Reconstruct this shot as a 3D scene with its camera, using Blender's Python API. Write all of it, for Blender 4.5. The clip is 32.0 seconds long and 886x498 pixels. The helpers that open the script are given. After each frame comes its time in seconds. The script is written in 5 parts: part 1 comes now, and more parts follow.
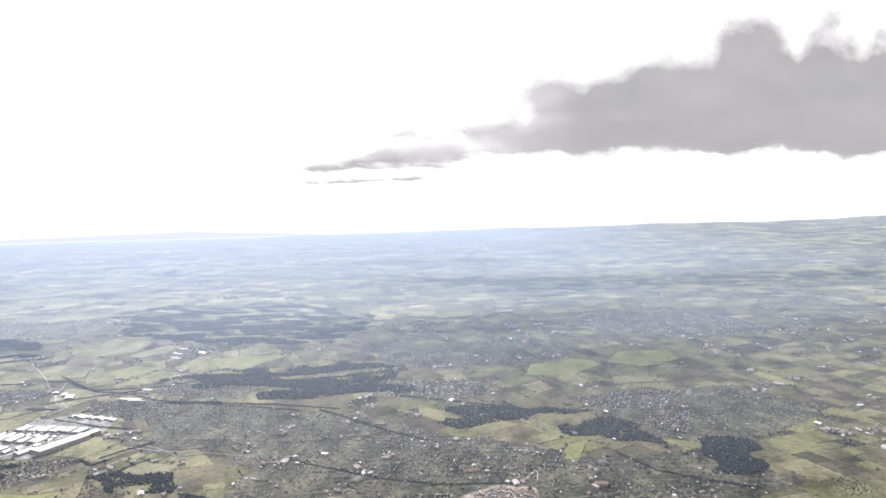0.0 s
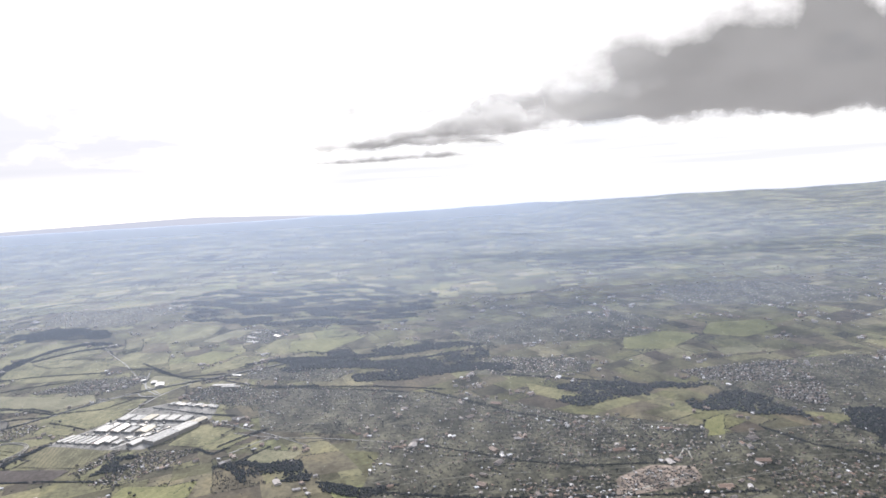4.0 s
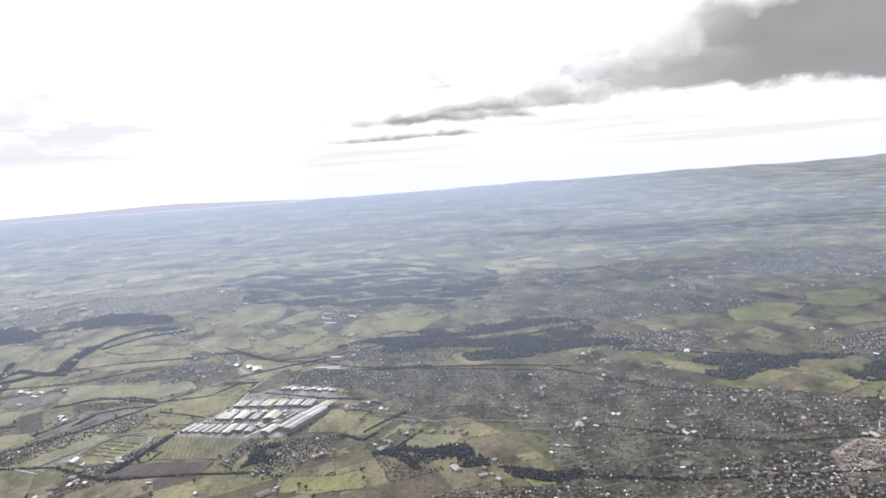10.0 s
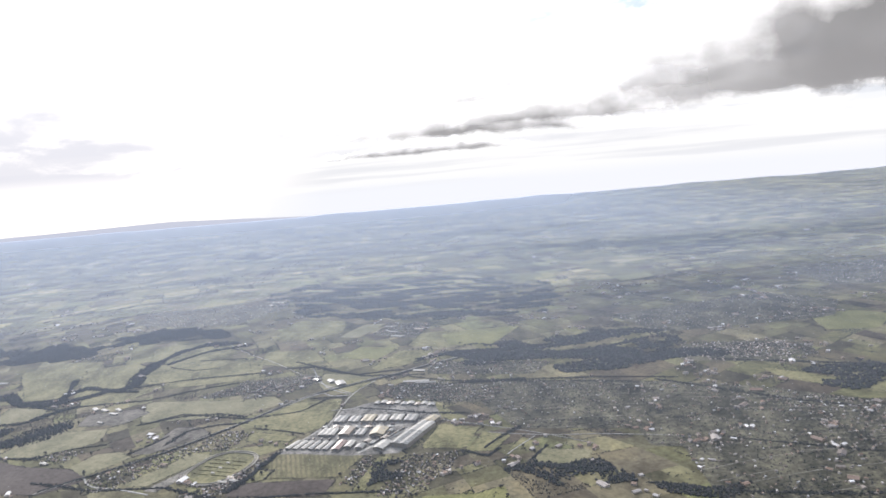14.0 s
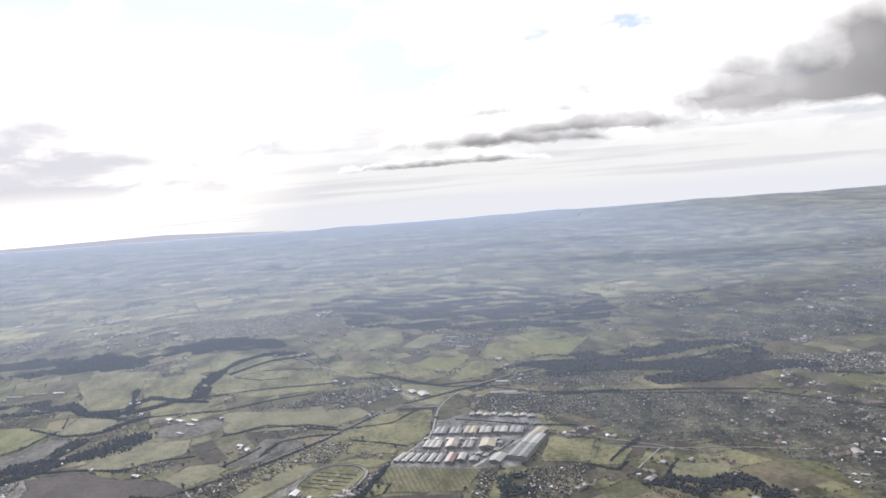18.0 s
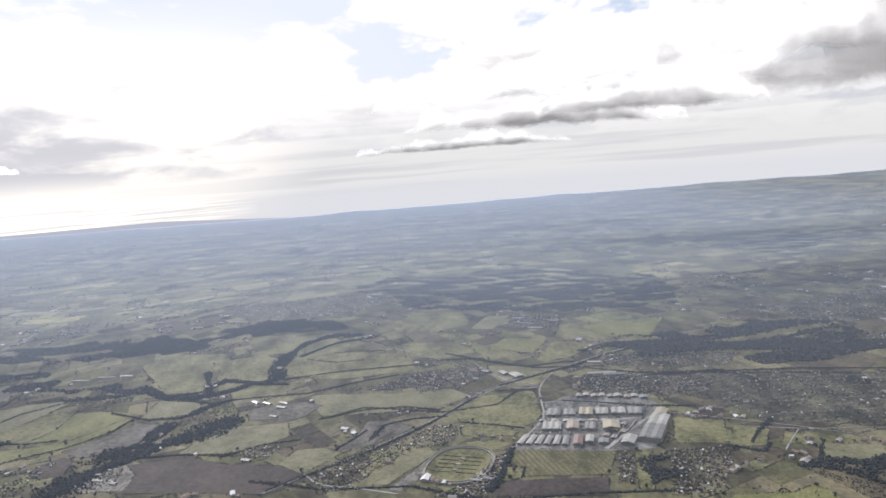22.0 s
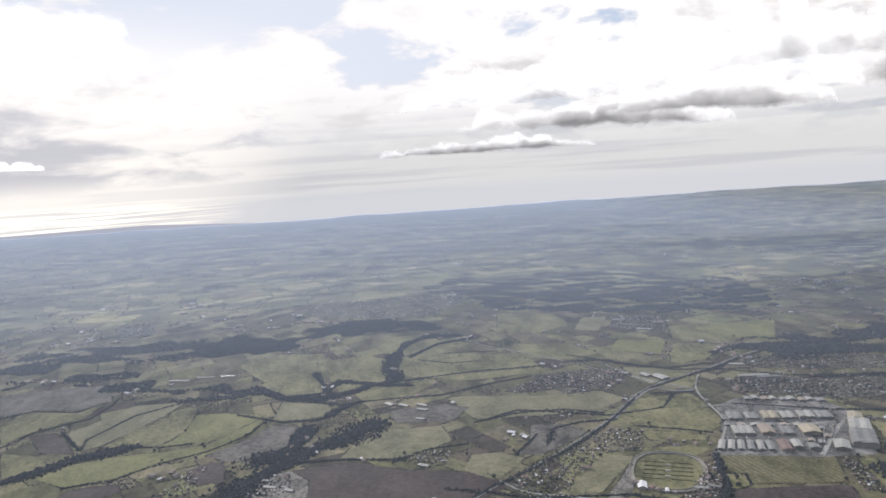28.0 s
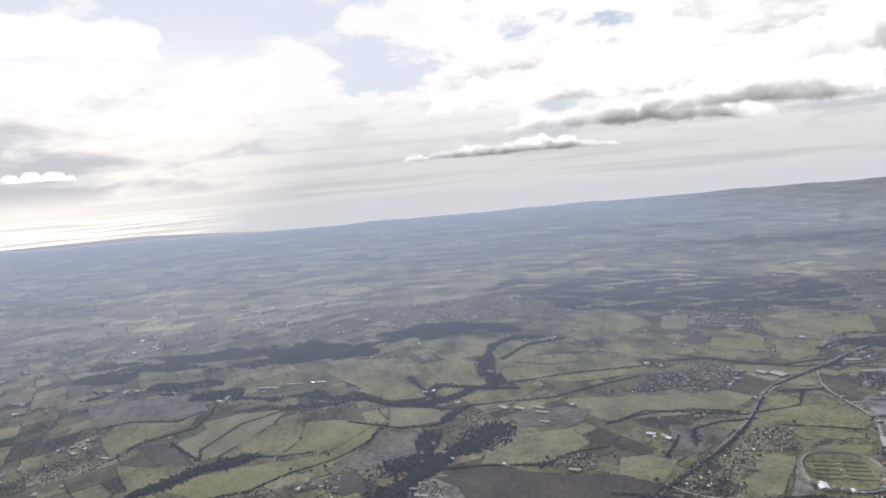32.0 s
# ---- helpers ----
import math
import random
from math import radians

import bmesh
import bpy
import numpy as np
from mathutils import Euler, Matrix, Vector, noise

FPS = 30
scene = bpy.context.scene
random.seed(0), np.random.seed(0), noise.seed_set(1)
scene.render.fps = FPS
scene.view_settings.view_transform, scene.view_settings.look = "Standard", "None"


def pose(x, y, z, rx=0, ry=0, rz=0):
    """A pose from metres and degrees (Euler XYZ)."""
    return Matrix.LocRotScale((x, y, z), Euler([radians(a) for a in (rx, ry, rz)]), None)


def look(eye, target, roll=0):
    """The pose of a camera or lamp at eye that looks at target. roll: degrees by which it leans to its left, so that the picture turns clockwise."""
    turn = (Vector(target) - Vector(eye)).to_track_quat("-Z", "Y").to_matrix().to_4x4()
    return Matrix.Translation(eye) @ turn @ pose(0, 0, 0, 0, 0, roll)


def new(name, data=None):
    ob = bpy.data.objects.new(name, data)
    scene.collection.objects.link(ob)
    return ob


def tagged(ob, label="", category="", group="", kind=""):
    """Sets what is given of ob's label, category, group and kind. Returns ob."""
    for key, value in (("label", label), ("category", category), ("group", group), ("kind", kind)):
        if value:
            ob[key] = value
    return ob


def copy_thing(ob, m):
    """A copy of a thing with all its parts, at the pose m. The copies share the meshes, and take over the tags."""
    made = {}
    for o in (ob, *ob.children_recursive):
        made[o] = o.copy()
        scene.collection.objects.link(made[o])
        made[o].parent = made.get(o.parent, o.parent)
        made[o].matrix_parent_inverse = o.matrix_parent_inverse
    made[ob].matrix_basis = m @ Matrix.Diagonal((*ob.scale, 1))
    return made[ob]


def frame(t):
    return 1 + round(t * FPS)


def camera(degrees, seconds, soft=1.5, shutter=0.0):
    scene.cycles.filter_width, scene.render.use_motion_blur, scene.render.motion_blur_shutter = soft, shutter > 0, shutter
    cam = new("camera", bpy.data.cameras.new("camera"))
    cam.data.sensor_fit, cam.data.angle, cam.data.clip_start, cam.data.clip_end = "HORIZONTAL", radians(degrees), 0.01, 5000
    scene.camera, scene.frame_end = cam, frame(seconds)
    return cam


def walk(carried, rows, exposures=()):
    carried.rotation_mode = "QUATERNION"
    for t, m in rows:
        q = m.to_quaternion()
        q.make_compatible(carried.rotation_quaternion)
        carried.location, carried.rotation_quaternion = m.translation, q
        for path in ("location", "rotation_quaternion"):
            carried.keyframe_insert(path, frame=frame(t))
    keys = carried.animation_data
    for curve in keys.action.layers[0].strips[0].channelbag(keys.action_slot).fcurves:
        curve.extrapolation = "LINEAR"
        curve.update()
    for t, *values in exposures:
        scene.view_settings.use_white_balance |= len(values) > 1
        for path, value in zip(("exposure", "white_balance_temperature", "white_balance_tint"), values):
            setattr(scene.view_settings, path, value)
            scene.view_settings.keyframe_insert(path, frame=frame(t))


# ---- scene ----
# ---- camera ----
# The land stands at about a third of its true size: the lens sees five kilometres, and the coast lies at their end.
cam = camera(66.0, 32.0, soft=1.7)
PATH = [
    (0, (0.431, -5.361, 214.525), (0.426, -3.366, 214.382), -1.8),
    (0.5, (-11.779, -1.294, 214.37), (-11.786, 0.7, 214.213), -2.2),
    (1, (-23.924, 2.886, 214.126), (-23.931, 4.877, 213.933), -2.2),
    (1.5, (-35.886, 7.151, 213.819), (-35.916, 9.136, 213.577), -2.6),
    (2, (-47.75, 10.921, 213.521), (-47.778, 12.906, 213.282), -2.6),
    (2.5, (-59.521, 14.306, 213.183), (-59.537, 16.294, 212.963), -2.6),
    (3, (-71.267, 17.419, 212.843), (-71.294, 19.409, 212.643), -3.1),
    (3.5, (-82.933, 20.376, 212.486), (-82.97, 22.365, 212.283), -3.4),
    (5.5, (-129.771, 32.103, 210.042), (-129.814, 34.09, 209.822), -4.2),
    (6, (-141.181, 35.577, 209.973), (-141.209, 37.558, 209.699), -3.5),
    (6.5, (-152.59, 39.106, 210.01), (-152.611, 41.09, 209.763), -3.3),
    (7, (-164.122, 42.346, 209.693), (-164.125, 44.33, 209.444), -2.9),
    (7.5, (-175.946, 45.475, 209.218), (-175.942, 47.459, 208.961), -2.9),
    (8, (-188.023, 48.347, 208.688), (-188.011, 50.33, 208.429), -3.0),
    (8.5, (-200.238, 51.057, 208.151), (-200.225, 53.042, 207.907), -3.6),
    (9, (-212.322, 53.943, 207.794), (-212.306, 55.929, 207.558), -3.8),
    (9.5, (-224.269, 56.786, 207.452), (-224.241, 58.769, 207.198), -3.9),
    (10, (-236.278, 59.457, 207.243), (-236.266, 61.44, 206.982), -4.5),
    (10.5, (-248.437, 61.986, 207.058), (-248.421, 63.969, 206.798), -5.0),
    (11, (-260.394, 64.629, 206.959), (-260.381, 66.611, 206.691), -5.2),
    (11.5, (-271.901, 67.684, 206.798), (-271.887, 69.663, 206.503), -4.8),
    (12, (-283.569, 70.789, 206.598), (-283.559, 72.769, 206.318), -5.1),
    (12.5, (-295.483, 73.742, 206.308), (-295.452, 75.723, 206.034), -4.4),
    (13, (-307.196, 76.454, 206.137), (-307.165, 78.439, 205.889), -4.3),
    (13.5, (-318.93, 78.893, 205.778), (-318.91, 80.88, 205.554), -5.0),
    (15.5, (-366.187, 90.626, 202.394), (-366.154, 92.615, 202.186), -4.5),
    (16, (-377.851, 93.654, 202.02), (-377.829, 95.644, 201.822), -5.0),
    (16.5, (-389.45, 96.697, 201.717), (-389.427, 98.688, 201.531), -4.9),
    (17, (-401.235, 99.75, 201.4), (-401.203, 101.742, 201.221), -4.7),
    (17.5, (-412.982, 102.719, 201.018), (-412.944, 104.71, 200.835), -4.5),
    (18, (-424.715, 105.633, 200.575), (-424.672, 107.625, 200.403), -4.4),
    (18.5, (-436.432, 108.731, 200.129), (-436.387, 110.722, 199.947), -4.5),
    (19, (-448.342, 111.763, 199.646), (-448.292, 113.755, 199.465), -4.2),
    (19.5, (-460.368, 114.897, 199.139), (-460.323, 116.887, 198.951), -4.6),
    (20, (-472.474, 118.336, 198.602), (-472.429, 120.327, 198.415), -4.6),
    (20.5, (-484.264, 122.19, 198.058), (-484.215, 124.179, 197.853), -4.7),
    (21, (-495.947, 125.829, 197.456), (-495.897, 127.819, 197.257), -4.8),
    (21.5, (-507.508, 129.327, 196.83), (-507.457, 131.316, 196.619), -4.7),
    (22, (-519.046, 132.551, 196.144), (-518.993, 134.539, 195.931), -4.5),
    (22.5, (-530.898, 135.675, 195.372), (-530.834, 137.663, 195.159), -4.0),
    (23, (-542.896, 138.823, 194.638), (-542.834, 140.811, 194.429), -4.2),
    (23.5, (-554.794, 142.074, 194.018), (-554.727, 144.062, 193.813), -4.0),
    (24, (-566.316, 145.467, 193.528), (-566.244, 147.455, 193.322), -4.0),
    (24.5, (-577.767, 148.778, 193.052), (-577.69, 150.765, 192.839), -3.6),
    (25, (-589.262, 152.166, 192.686), (-589.185, 154.155, 192.489), -4.0),
    (25.5, (-600.686, 155.737, 192.405), (-600.612, 157.726, 192.207), -4.2),
    (27.5, (-648.926, 169.207, 191.039), (-648.835, 171.196, 190.84), -4.0),
    (28, (-661.085, 172.062, 190.888), (-660.992, 174.05, 190.692), -3.8),
    (28.5, (-673.082, 174.738, 190.713), (-672.99, 176.727, 190.526), -4.1),
    (29, (-684.803, 177.743, 190.638), (-684.709, 179.733, 190.461), -4.1),
    (29.5, (-696.559, 180.976, 190.537), (-696.471, 182.965, 190.347), -4.4),
    (30, (-708.476, 184.352, 190.436), (-708.392, 186.339, 190.22), -4.8),
    (30.5, (-720.496, 187.617, 190.279), (-720.409, 189.6, 190.04), -4.6),
    (31, (-732.334, 190.496, 190.208), (-732.245, 192.48, 189.975), -4.7),
    (31.5, (-744.027, 193.093, 190.209), (-743.929, 195.076, 189.972), -4.2),
    (32, (-755.791, 195.2, 190.262), (-755.702, 197.19, 190.081), -4.9),
]
walk(cam, [(t, look(eye, target, roll)) for t, eye, target, roll in PATH], [(0, 1.56, 6560, 13), (1, 1.30, 6560, 13), (4, 1.19, 6560, 13), (8, 1.14, 6560, 13), (12, 1.12, 6560, 13), (17, 0.96, 6560, 13), (22, 0.75, 6560, 13), (32, 0.58, 6560, 13)])

# ---- world, sun ----
SUN_AZ, SUN_EL = -25.0, 27.0          # degrees: azimuth from +y to the right, height


def sky_world():
    w = bpy.data.worlds.new("overcast_sky")
    scene.world = w
    w.use_nodes = True
    nt = w.node_tree
    nt.nodes.clear()
    N, L = nt.nodes.new, nt.links.new
    out, bg = N("ShaderNodeOutputWorld"), N("ShaderNodeBackground")
    L(bg.outputs[0], out.inputs[0])
    tc = N("ShaderNodeTexCoord")
    sep = N("ShaderNodeSeparateXYZ")
    L(tc.outputs["Generated"], sep.inputs[0])

    def math_node(op, a, b=None, clamp=False):
        m = N("ShaderNodeMath")
        m.inputs[2].default_value = 1.0
        m.operation, m.use_clamp = op, clamp
        for i, v in enumerate((a, b)):
            if v is None:
                continue
            if isinstance(v, (int, float)):
                m.inputs[i].default_value = v
            else:
                L(v, m.inputs[i])
        return m.outputs[0]

    def mix(f, a, b):
        m = N("ShaderNodeMix")
        m.data_type = "RGBA"
        for s, v in ((m.inputs[0], f), (m.inputs[6], a), (m.inputs[7], b)):
            if isinstance(v, (int, float)):
                s.default_value = v
            elif isinstance(v, tuple):
                s.default_value = (*v, 1)
            else:
                L(v, s)
        return m.outputs[2]

    def ramp(v, lo, hi):
        m = N("ShaderNodeMapRange")
        m.interpolation_type = "SMOOTHSTEP"
        L(v, m.inputs[0])
        m.inputs[1].default_value, m.inputs[2].default_value = lo, hi
        return m.outputs[0]

    z = sep.outputs[2]
    sky = N("ShaderNodeTexSky")
    sky.sky_type, sky.sun_disc = "NISHITA", False
    sky.sun_elevation, sky.sun_rotation = radians(SUN_EL), radians(SUN_AZ)
    sky.dust_density, sky.air_density = 2.0, 1.0
    hue = N("ShaderNodeVectorMath")
    hue.operation = "SCALE"
    L(sky.outputs[0], hue.inputs[0])
    hue.inputs[3].default_value = SKY
    # how near to the sun a direction lies
    d = N("ShaderNodeVectorMath")
    d.operation = "DOT_PRODUCT"
    L(tc.outputs["Generated"], d.inputs[0])
    se, sa = radians(SUN_EL), radians(SUN_AZ)
    d.inputs[1].default_value = (math.sin(sa) * math.cos(se), math.cos(sa) * math.cos(se), math.sin(se))
    near = ramp(d.outputs["Value"], 0.66, 1.0)
    # the brightest air lies low, below the veiled sun
    lo = N("ShaderNodeVectorMath")
    lo.operation = "DOT_PRODUCT"
    L(tc.outputs["Generated"], lo.inputs[0])
    ge = radians(GLOW_EL)
    lo.inputs[1].default_value = (math.sin(sa) * math.cos(ge), math.cos(sa) * math.cos(ge), math.sin(ge))
    glow = ramp(lo.outputs["Value"], 0.945, 1.0)
    # a broken deck of cloud: thin rims shine, thick middles are grey, blue shows in the gaps
    deck = N("ShaderNodeVectorMath")
    deck.operation = "SCALE"
    L(tc.outputs["Generated"], deck.inputs[0])
    L(math_node("DIVIDE", 1.0, math_node("ADD", math_node("MAXIMUM", z, 0.0), 0.24)), deck.inputs[3])
    place = N("ShaderNodeMapping")
    place.inputs["Location"].default_value, place.inputs["Scale"].default_value = DECK, (1.0, 1.0, 0.0)
    L(deck.outputs[0], place.inputs[0])
    veil = N("ShaderNodeTexNoise")
    veil.inputs["Scale"].default_value, veil.inputs["Detail"].default_value, veil.inputs["Roughness"].default_value = 2.3, 9.0, 0.58
    veil.inputs["Distortion"].default_value = 0.25
    L(place.outputs[0], veil.inputs["Vector"])
    open_sky = math_node("MULTIPLY", ramp(z, 0.14, 0.24), ramp(math_node("ARCTAN2", sep.outputs[0], sep.outputs[1]), 0.10, -0.16))
    deck_cover = math_node("SUBTRACT", veil.outputs[0], math_node("MULTIPLY", open_sky, 0.13))
    blue = mix(0.6, hue.outputs[0], (0.36, 0.45, 0.60))
    blue = mix(near, blue, (0.48, 0.525, 0.60))
    puffs = N("ShaderNodeValToRGB")
    stops = ((0.40, 0.62), (0.47, 0.74), (0.54, 0.72), (0.595, 0.57), (0.65, 0.44), (0.74, 0.37))
    for q in range(4):
        puffs.color_ramp.elements.new(0.5)
    for q, (at, v) in enumerate(stops):
        puffs.color_ramp.elements[q].position, puffs.color_ramp.elements[q].color = at, (v, v * 0.998, v * 1.0, 1)
    L(deck_cover, puffs.inputs[0])
    high = mix(ramp(deck_cover, 0.37, 0.46), blue, mix(math_node("MULTIPLY", near, 0.75), puffs.outputs[0], (0.62, 0.62, 0.625)))
    high = mix(math_node("MULTIPLY", math_node("MULTIPLY", glow, ramp(z, 0.27, 0.13)), 0.9), high, (0.74, 0.73, 0.71))
    # milky air towards the horizon, with long grey bands of far cloud
    low = ramp(z, 0.01, 0.17)
    haze = mix(glow, (0.475, 0.483, 0.483), (0.68, 0.66, 0.62))
    bands = N("ShaderNodeTexNoise")
    flat = N("ShaderNodeMapping")
    flat.inputs["Scale"].default_value, flat.inputs["Location"].default_value = (1.5, 1.5, 42.0), BAND
    L(tc.outputs["Generated"], flat.inputs[0])
    L(flat.outputs[0], bands.inputs["Vector"])
    bands.inputs["Scale"].default_value, bands.inputs["Detail"].default_value = 1.3, 5.0
    haze = mix(math_node("MULTIPLY", ramp(bands.outputs[0], 0.47, 0.60), 0.75), haze, mix(glow, (0.38, 0.393, 0.412), (0.60, 0.59, 0.57)))
    col = mix(low, haze, high)
    az = math_node("ARCTAN2", sep.outputs[0], sep.outputs[1])
    # a blue-grey bank of far rain cloud over the sea
    ragged = math_node("MULTIPLY", math_node("SUBTRACT", veil.outputs[0], 0.5), 1.1)
    bank = math_node("MULTIPLY", ramp(math_node("ADD", az, ragged), -0.24, -0.52), math_node("MULTIPLY", ramp(z, 0.005, 0.04), ramp(math_node("ADD", z, math_node("MULTIPLY", ragged, 0.25)), 0.16, 0.07)))
    col = mix(math_node("MULTIPLY", bank, 0.75), col, (0.315, 0.33, 0.375))
    # the sea past the coast, glittering under the sun
    glint = math_node("SUBTRACT", 1.0, math_node("MULTIPLY", math_node("ABSOLUTE", math_node("SUBTRACT", az, sa - 0.03)), 4.2), True)
    gn = N("ShaderNodeTexNoise")
    gv = N("ShaderNodeCombineXYZ")
    L(math_node("MULTIPLY", az, 7.0), gv.inputs[0])
    L(math_node("MULTIPLY", z, 420.0), gv.inputs[1])
    L(gv.outputs[0], gn.inputs["Vector"])
    gn.inputs["Scale"].default_value, gn.inputs["Detail"].default_value = 1.0, 2.0
    glint = math_node("MULTIPLY", glint, ramp(gn.outputs[0], 0.42, 0.56))
    sea = mix(glow, (0.435, 0.452, 0.478), (0.52, 0.515, 0.51))
    sea = mix(glint, sea, (1.1, 1.02, 0.86))
    col = mix(ramp(z, -0.020, 0.006), sea, col)
    # hazy land beyond
    rim = N("ShaderNodeMapRange")
    L(az, rim.inputs[0])
    for k, v in enumerate((-0.36, -0.12, -0.0325, -0.047)):
        rim.inputs[k + 1].default_value = v
    col = mix(ramp(math_node("SUBTRACT", z, rim.outputs[0]), 0.0, 0.0015), (0.285, 0.305, 0.36), col)
    # out of view overhead the sky is made bluer and brighter, as added fill
    col = mix(math_node("MULTIPLY", ramp(z, 0.40, 0.75), 0.85), col, (0.40, 0.47, 0.575))
    top = N("ShaderNodeVectorMath")
    top.operation = "SCALE"
    L(col, top.inputs[0])
    L(math_node("MULTIPLY_ADD", ramp(z, 0.40, 0.75), 1.6), top.inputs[3])
    L(top.outputs[0], bg.inputs[0])
    bg.inputs[1].default_value = 1.0


SKY, GLOW_EL, BAND, DECK = 0.06, 8.0, (0.0, 0.0, 0.35), (0.0, 0.0, 0.0)
sky_world()
sun = new("sun", bpy.data.lights.new("sun", "SUN"))
sun.data.energy, sun.data.angle, sun.data.color = 4.0, radians(7.0), (1.0, 0.965, 0.91)
sun.matrix_world = look((0, 0, 900), (-math.sin(radians(SUN_AZ)) * math.cos(radians(SUN_EL)), -math.cos(radians(SUN_AZ)) * math.cos(radians(SUN_EL)), 900 - math.sin(radians(SUN_EL))))


# ---- materials ----
def nodes_of(name):
    m = bpy.data.materials.new(name)
    m.use_nodes = True
    nt = m.node_tree
    return m, nt, nt.nodes["Principled BSDF"]


def ramp_node(nt, stops):
    r = nt.nodes.new("ShaderNodeValToRGB")
    e = r.color_ramp.elements
    while len(e) < len(stops):
        e.new(0.5)
    for i, (p, c) in enumerate(stops):
        e[i].position, e[i].color = p, (*c, 1)
    return r


def coords(nt, scale=(1, 1, 1), turn=0.0, place=True):
    mp = nt.nodes.new("ShaderNodeMapping")
    mp.inputs["Scale"].default_value, mp.inputs["Rotation"].default_value = scale, (0, 0, turn)
    if place:
        nt.links.new(nt.nodes.new("ShaderNodeNewGeometry").outputs["Position"], mp.inputs[0])
    else:
        nt.links.new(nt.nodes.new("ShaderNodeTexCoord").outputs["Object"], mp.inputs[0])
    return mp.outputs[0]


def noise_node(nt, scale, detail=4.0, vec=None, rough=0.6):
    n = nt.nodes.new("ShaderNodeTexNoise")
    n.inputs["Scale"].default_value, n.inputs["Detail"].default_value, n.inputs["Roughness"].default_value = scale, detail, rough
    nt.links.new(vec or coords(nt), n.inputs["Vector"])
    return n.outputs[0]


def mixed(nt, f, a, b, blend="MIX"):
    m = nt.nodes.new("ShaderNodeMix")
    m.data_type, m.blend_type = "RGBA", blend
    for s, v in ((m.inputs[0], f), (m.inputs[6], a), (m.inputs[7], b)):
        if isinstance(v, (int, float)):
            s.default_value = v
        elif isinstance(v, tuple):
            s.default_value = (*v, 1)
        else:
            nt.links.new(v, s)
    return m.outputs[2]


def bump(nt, bsdf, height, dist, strength=0.6):
    b = nt.nodes.new("ShaderNodeBump")
    b.inputs["Strength"].default_value, b.inputs["Distance"].default_value = strength, dist
    nt.links.new(height, b.inputs["Height"])
    nt.links.new(b.outputs[0], bsdf.inputs["Normal"])


def speckled(name, dark, mid, light, scale, big=0.02, rough=0.85, relief=0.3, stripes=None):
    """A natural surface: fine grain over broad patches, with crop rows where stripes = (spacing, turn, colour)."""
    m, nt, b = nodes_of(name)
    fine, broad = noise_node(nt, scale, 8.0, rough=0.7), noise_node(nt, big, 6.0, coords(nt, (1.0, 0.55, 1.0), 0.6))
    c = ramp_node(nt, [(0.37, tuple(0.6 * v for v in dark)), (0.44, dark), (0.50, mid), (0.60, tuple(1.15 * v for v in light))])
    s = nt.nodes.new("ShaderNodeMath")
    s.operation, s.inputs[1].default_value = "MULTIPLY_ADD", 0.5
    nt.links.new(fine, s.inputs[0])
    h = nt.nodes.new("ShaderNodeMath")
    h.operation, h.inputs[1].default_value = "MULTIPLY", 0.5
    nt.links.new(broad, h.inputs[0])
    nt.links.new(h.outputs[0], s.inputs[2])
    nt.links.new(s.outputs[0], c.inputs[0])
    col = c.outputs[0]
    if stripes:
        wv = nt.nodes.new("ShaderNodeTexWave")
        wv.inputs["Scale"].default_value, wv.inputs["Distortion"].default_value = 0.32 / stripes[0], 1.5
        nt.links.new(coords(nt, turn=stripes[1]), wv.inputs["Vector"])
        f = nt.nodes.new("ShaderNodeMath")
        f.operation, f.inputs[1].default_value = "MULTIPLY", 0.6
        nt.links.new(wv.outputs[1], f.inputs[0])
        col = mixed(nt, f.outputs[0], col, stripes[2])
    nt.links.new(col, b.inputs["Base Color"])
    b.inputs["Roughness"].default_value = rough
    b.inputs["Specular IOR Level"].default_value = 0.04
    tall = nt.nodes.new("ShaderNodeMath")
    tall.operation, tall.inputs[1].default_value = "MULTIPLY_ADD", 14.0
    nt.links.new(noise_node(nt, 0.022, 3.0, rough=0.5), tall.inputs[0])
    nt.links.new(fine, tall.inputs[2])
    bump(nt, b, tall.outputs[0], relief)
    return m


def island_paint(name, stops, rough=0.7, grain=0.6, spec=0.4, patches=0.0):
    """One of several colours for each separate piece of a mesh, weathered."""
    m, nt, b = nodes_of(name)
    g = nt.nodes.new("ShaderNodeNewGeometry")
    r = ramp_node(nt, stops)
    r.color_ramp.interpolation = "LINEAR"
    nt.links.new(g.outputs["Random Per Island"], r.inputs[0])
    n = noise_node(nt, grain, 4.0)
    k = ramp_node(nt, [(0.25, (0.55, 0.55, 0.55)), (0.7, (1.15, 1.15, 1.15))])
    nt.links.new(n, k.inputs[0])
    col = mixed(nt, 1.0, r.outputs[0], k.outputs[0], "MULTIPLY")
    if patches:
        q = ramp_node(nt, [(0.36, (0.55, 0.54, 0.56)), (0.50, (1.0, 1.0, 1.0)), (0.64, (1.3, 1.26, 1.15))])
        nt.links.new(noise_node(nt, patches, 6.0, coords(nt, (1.0, 0.55, 1.0), 0.6)), q.inputs[0])
        col = mixed(nt, 1.0, col, q.outputs[0], "MULTIPLY")
    nt.links.new(col, b.inputs["Base Color"])
    b.inputs["Roughness"].default_value, b.inputs["Specular IOR Level"].default_value = rough, spec
    return m


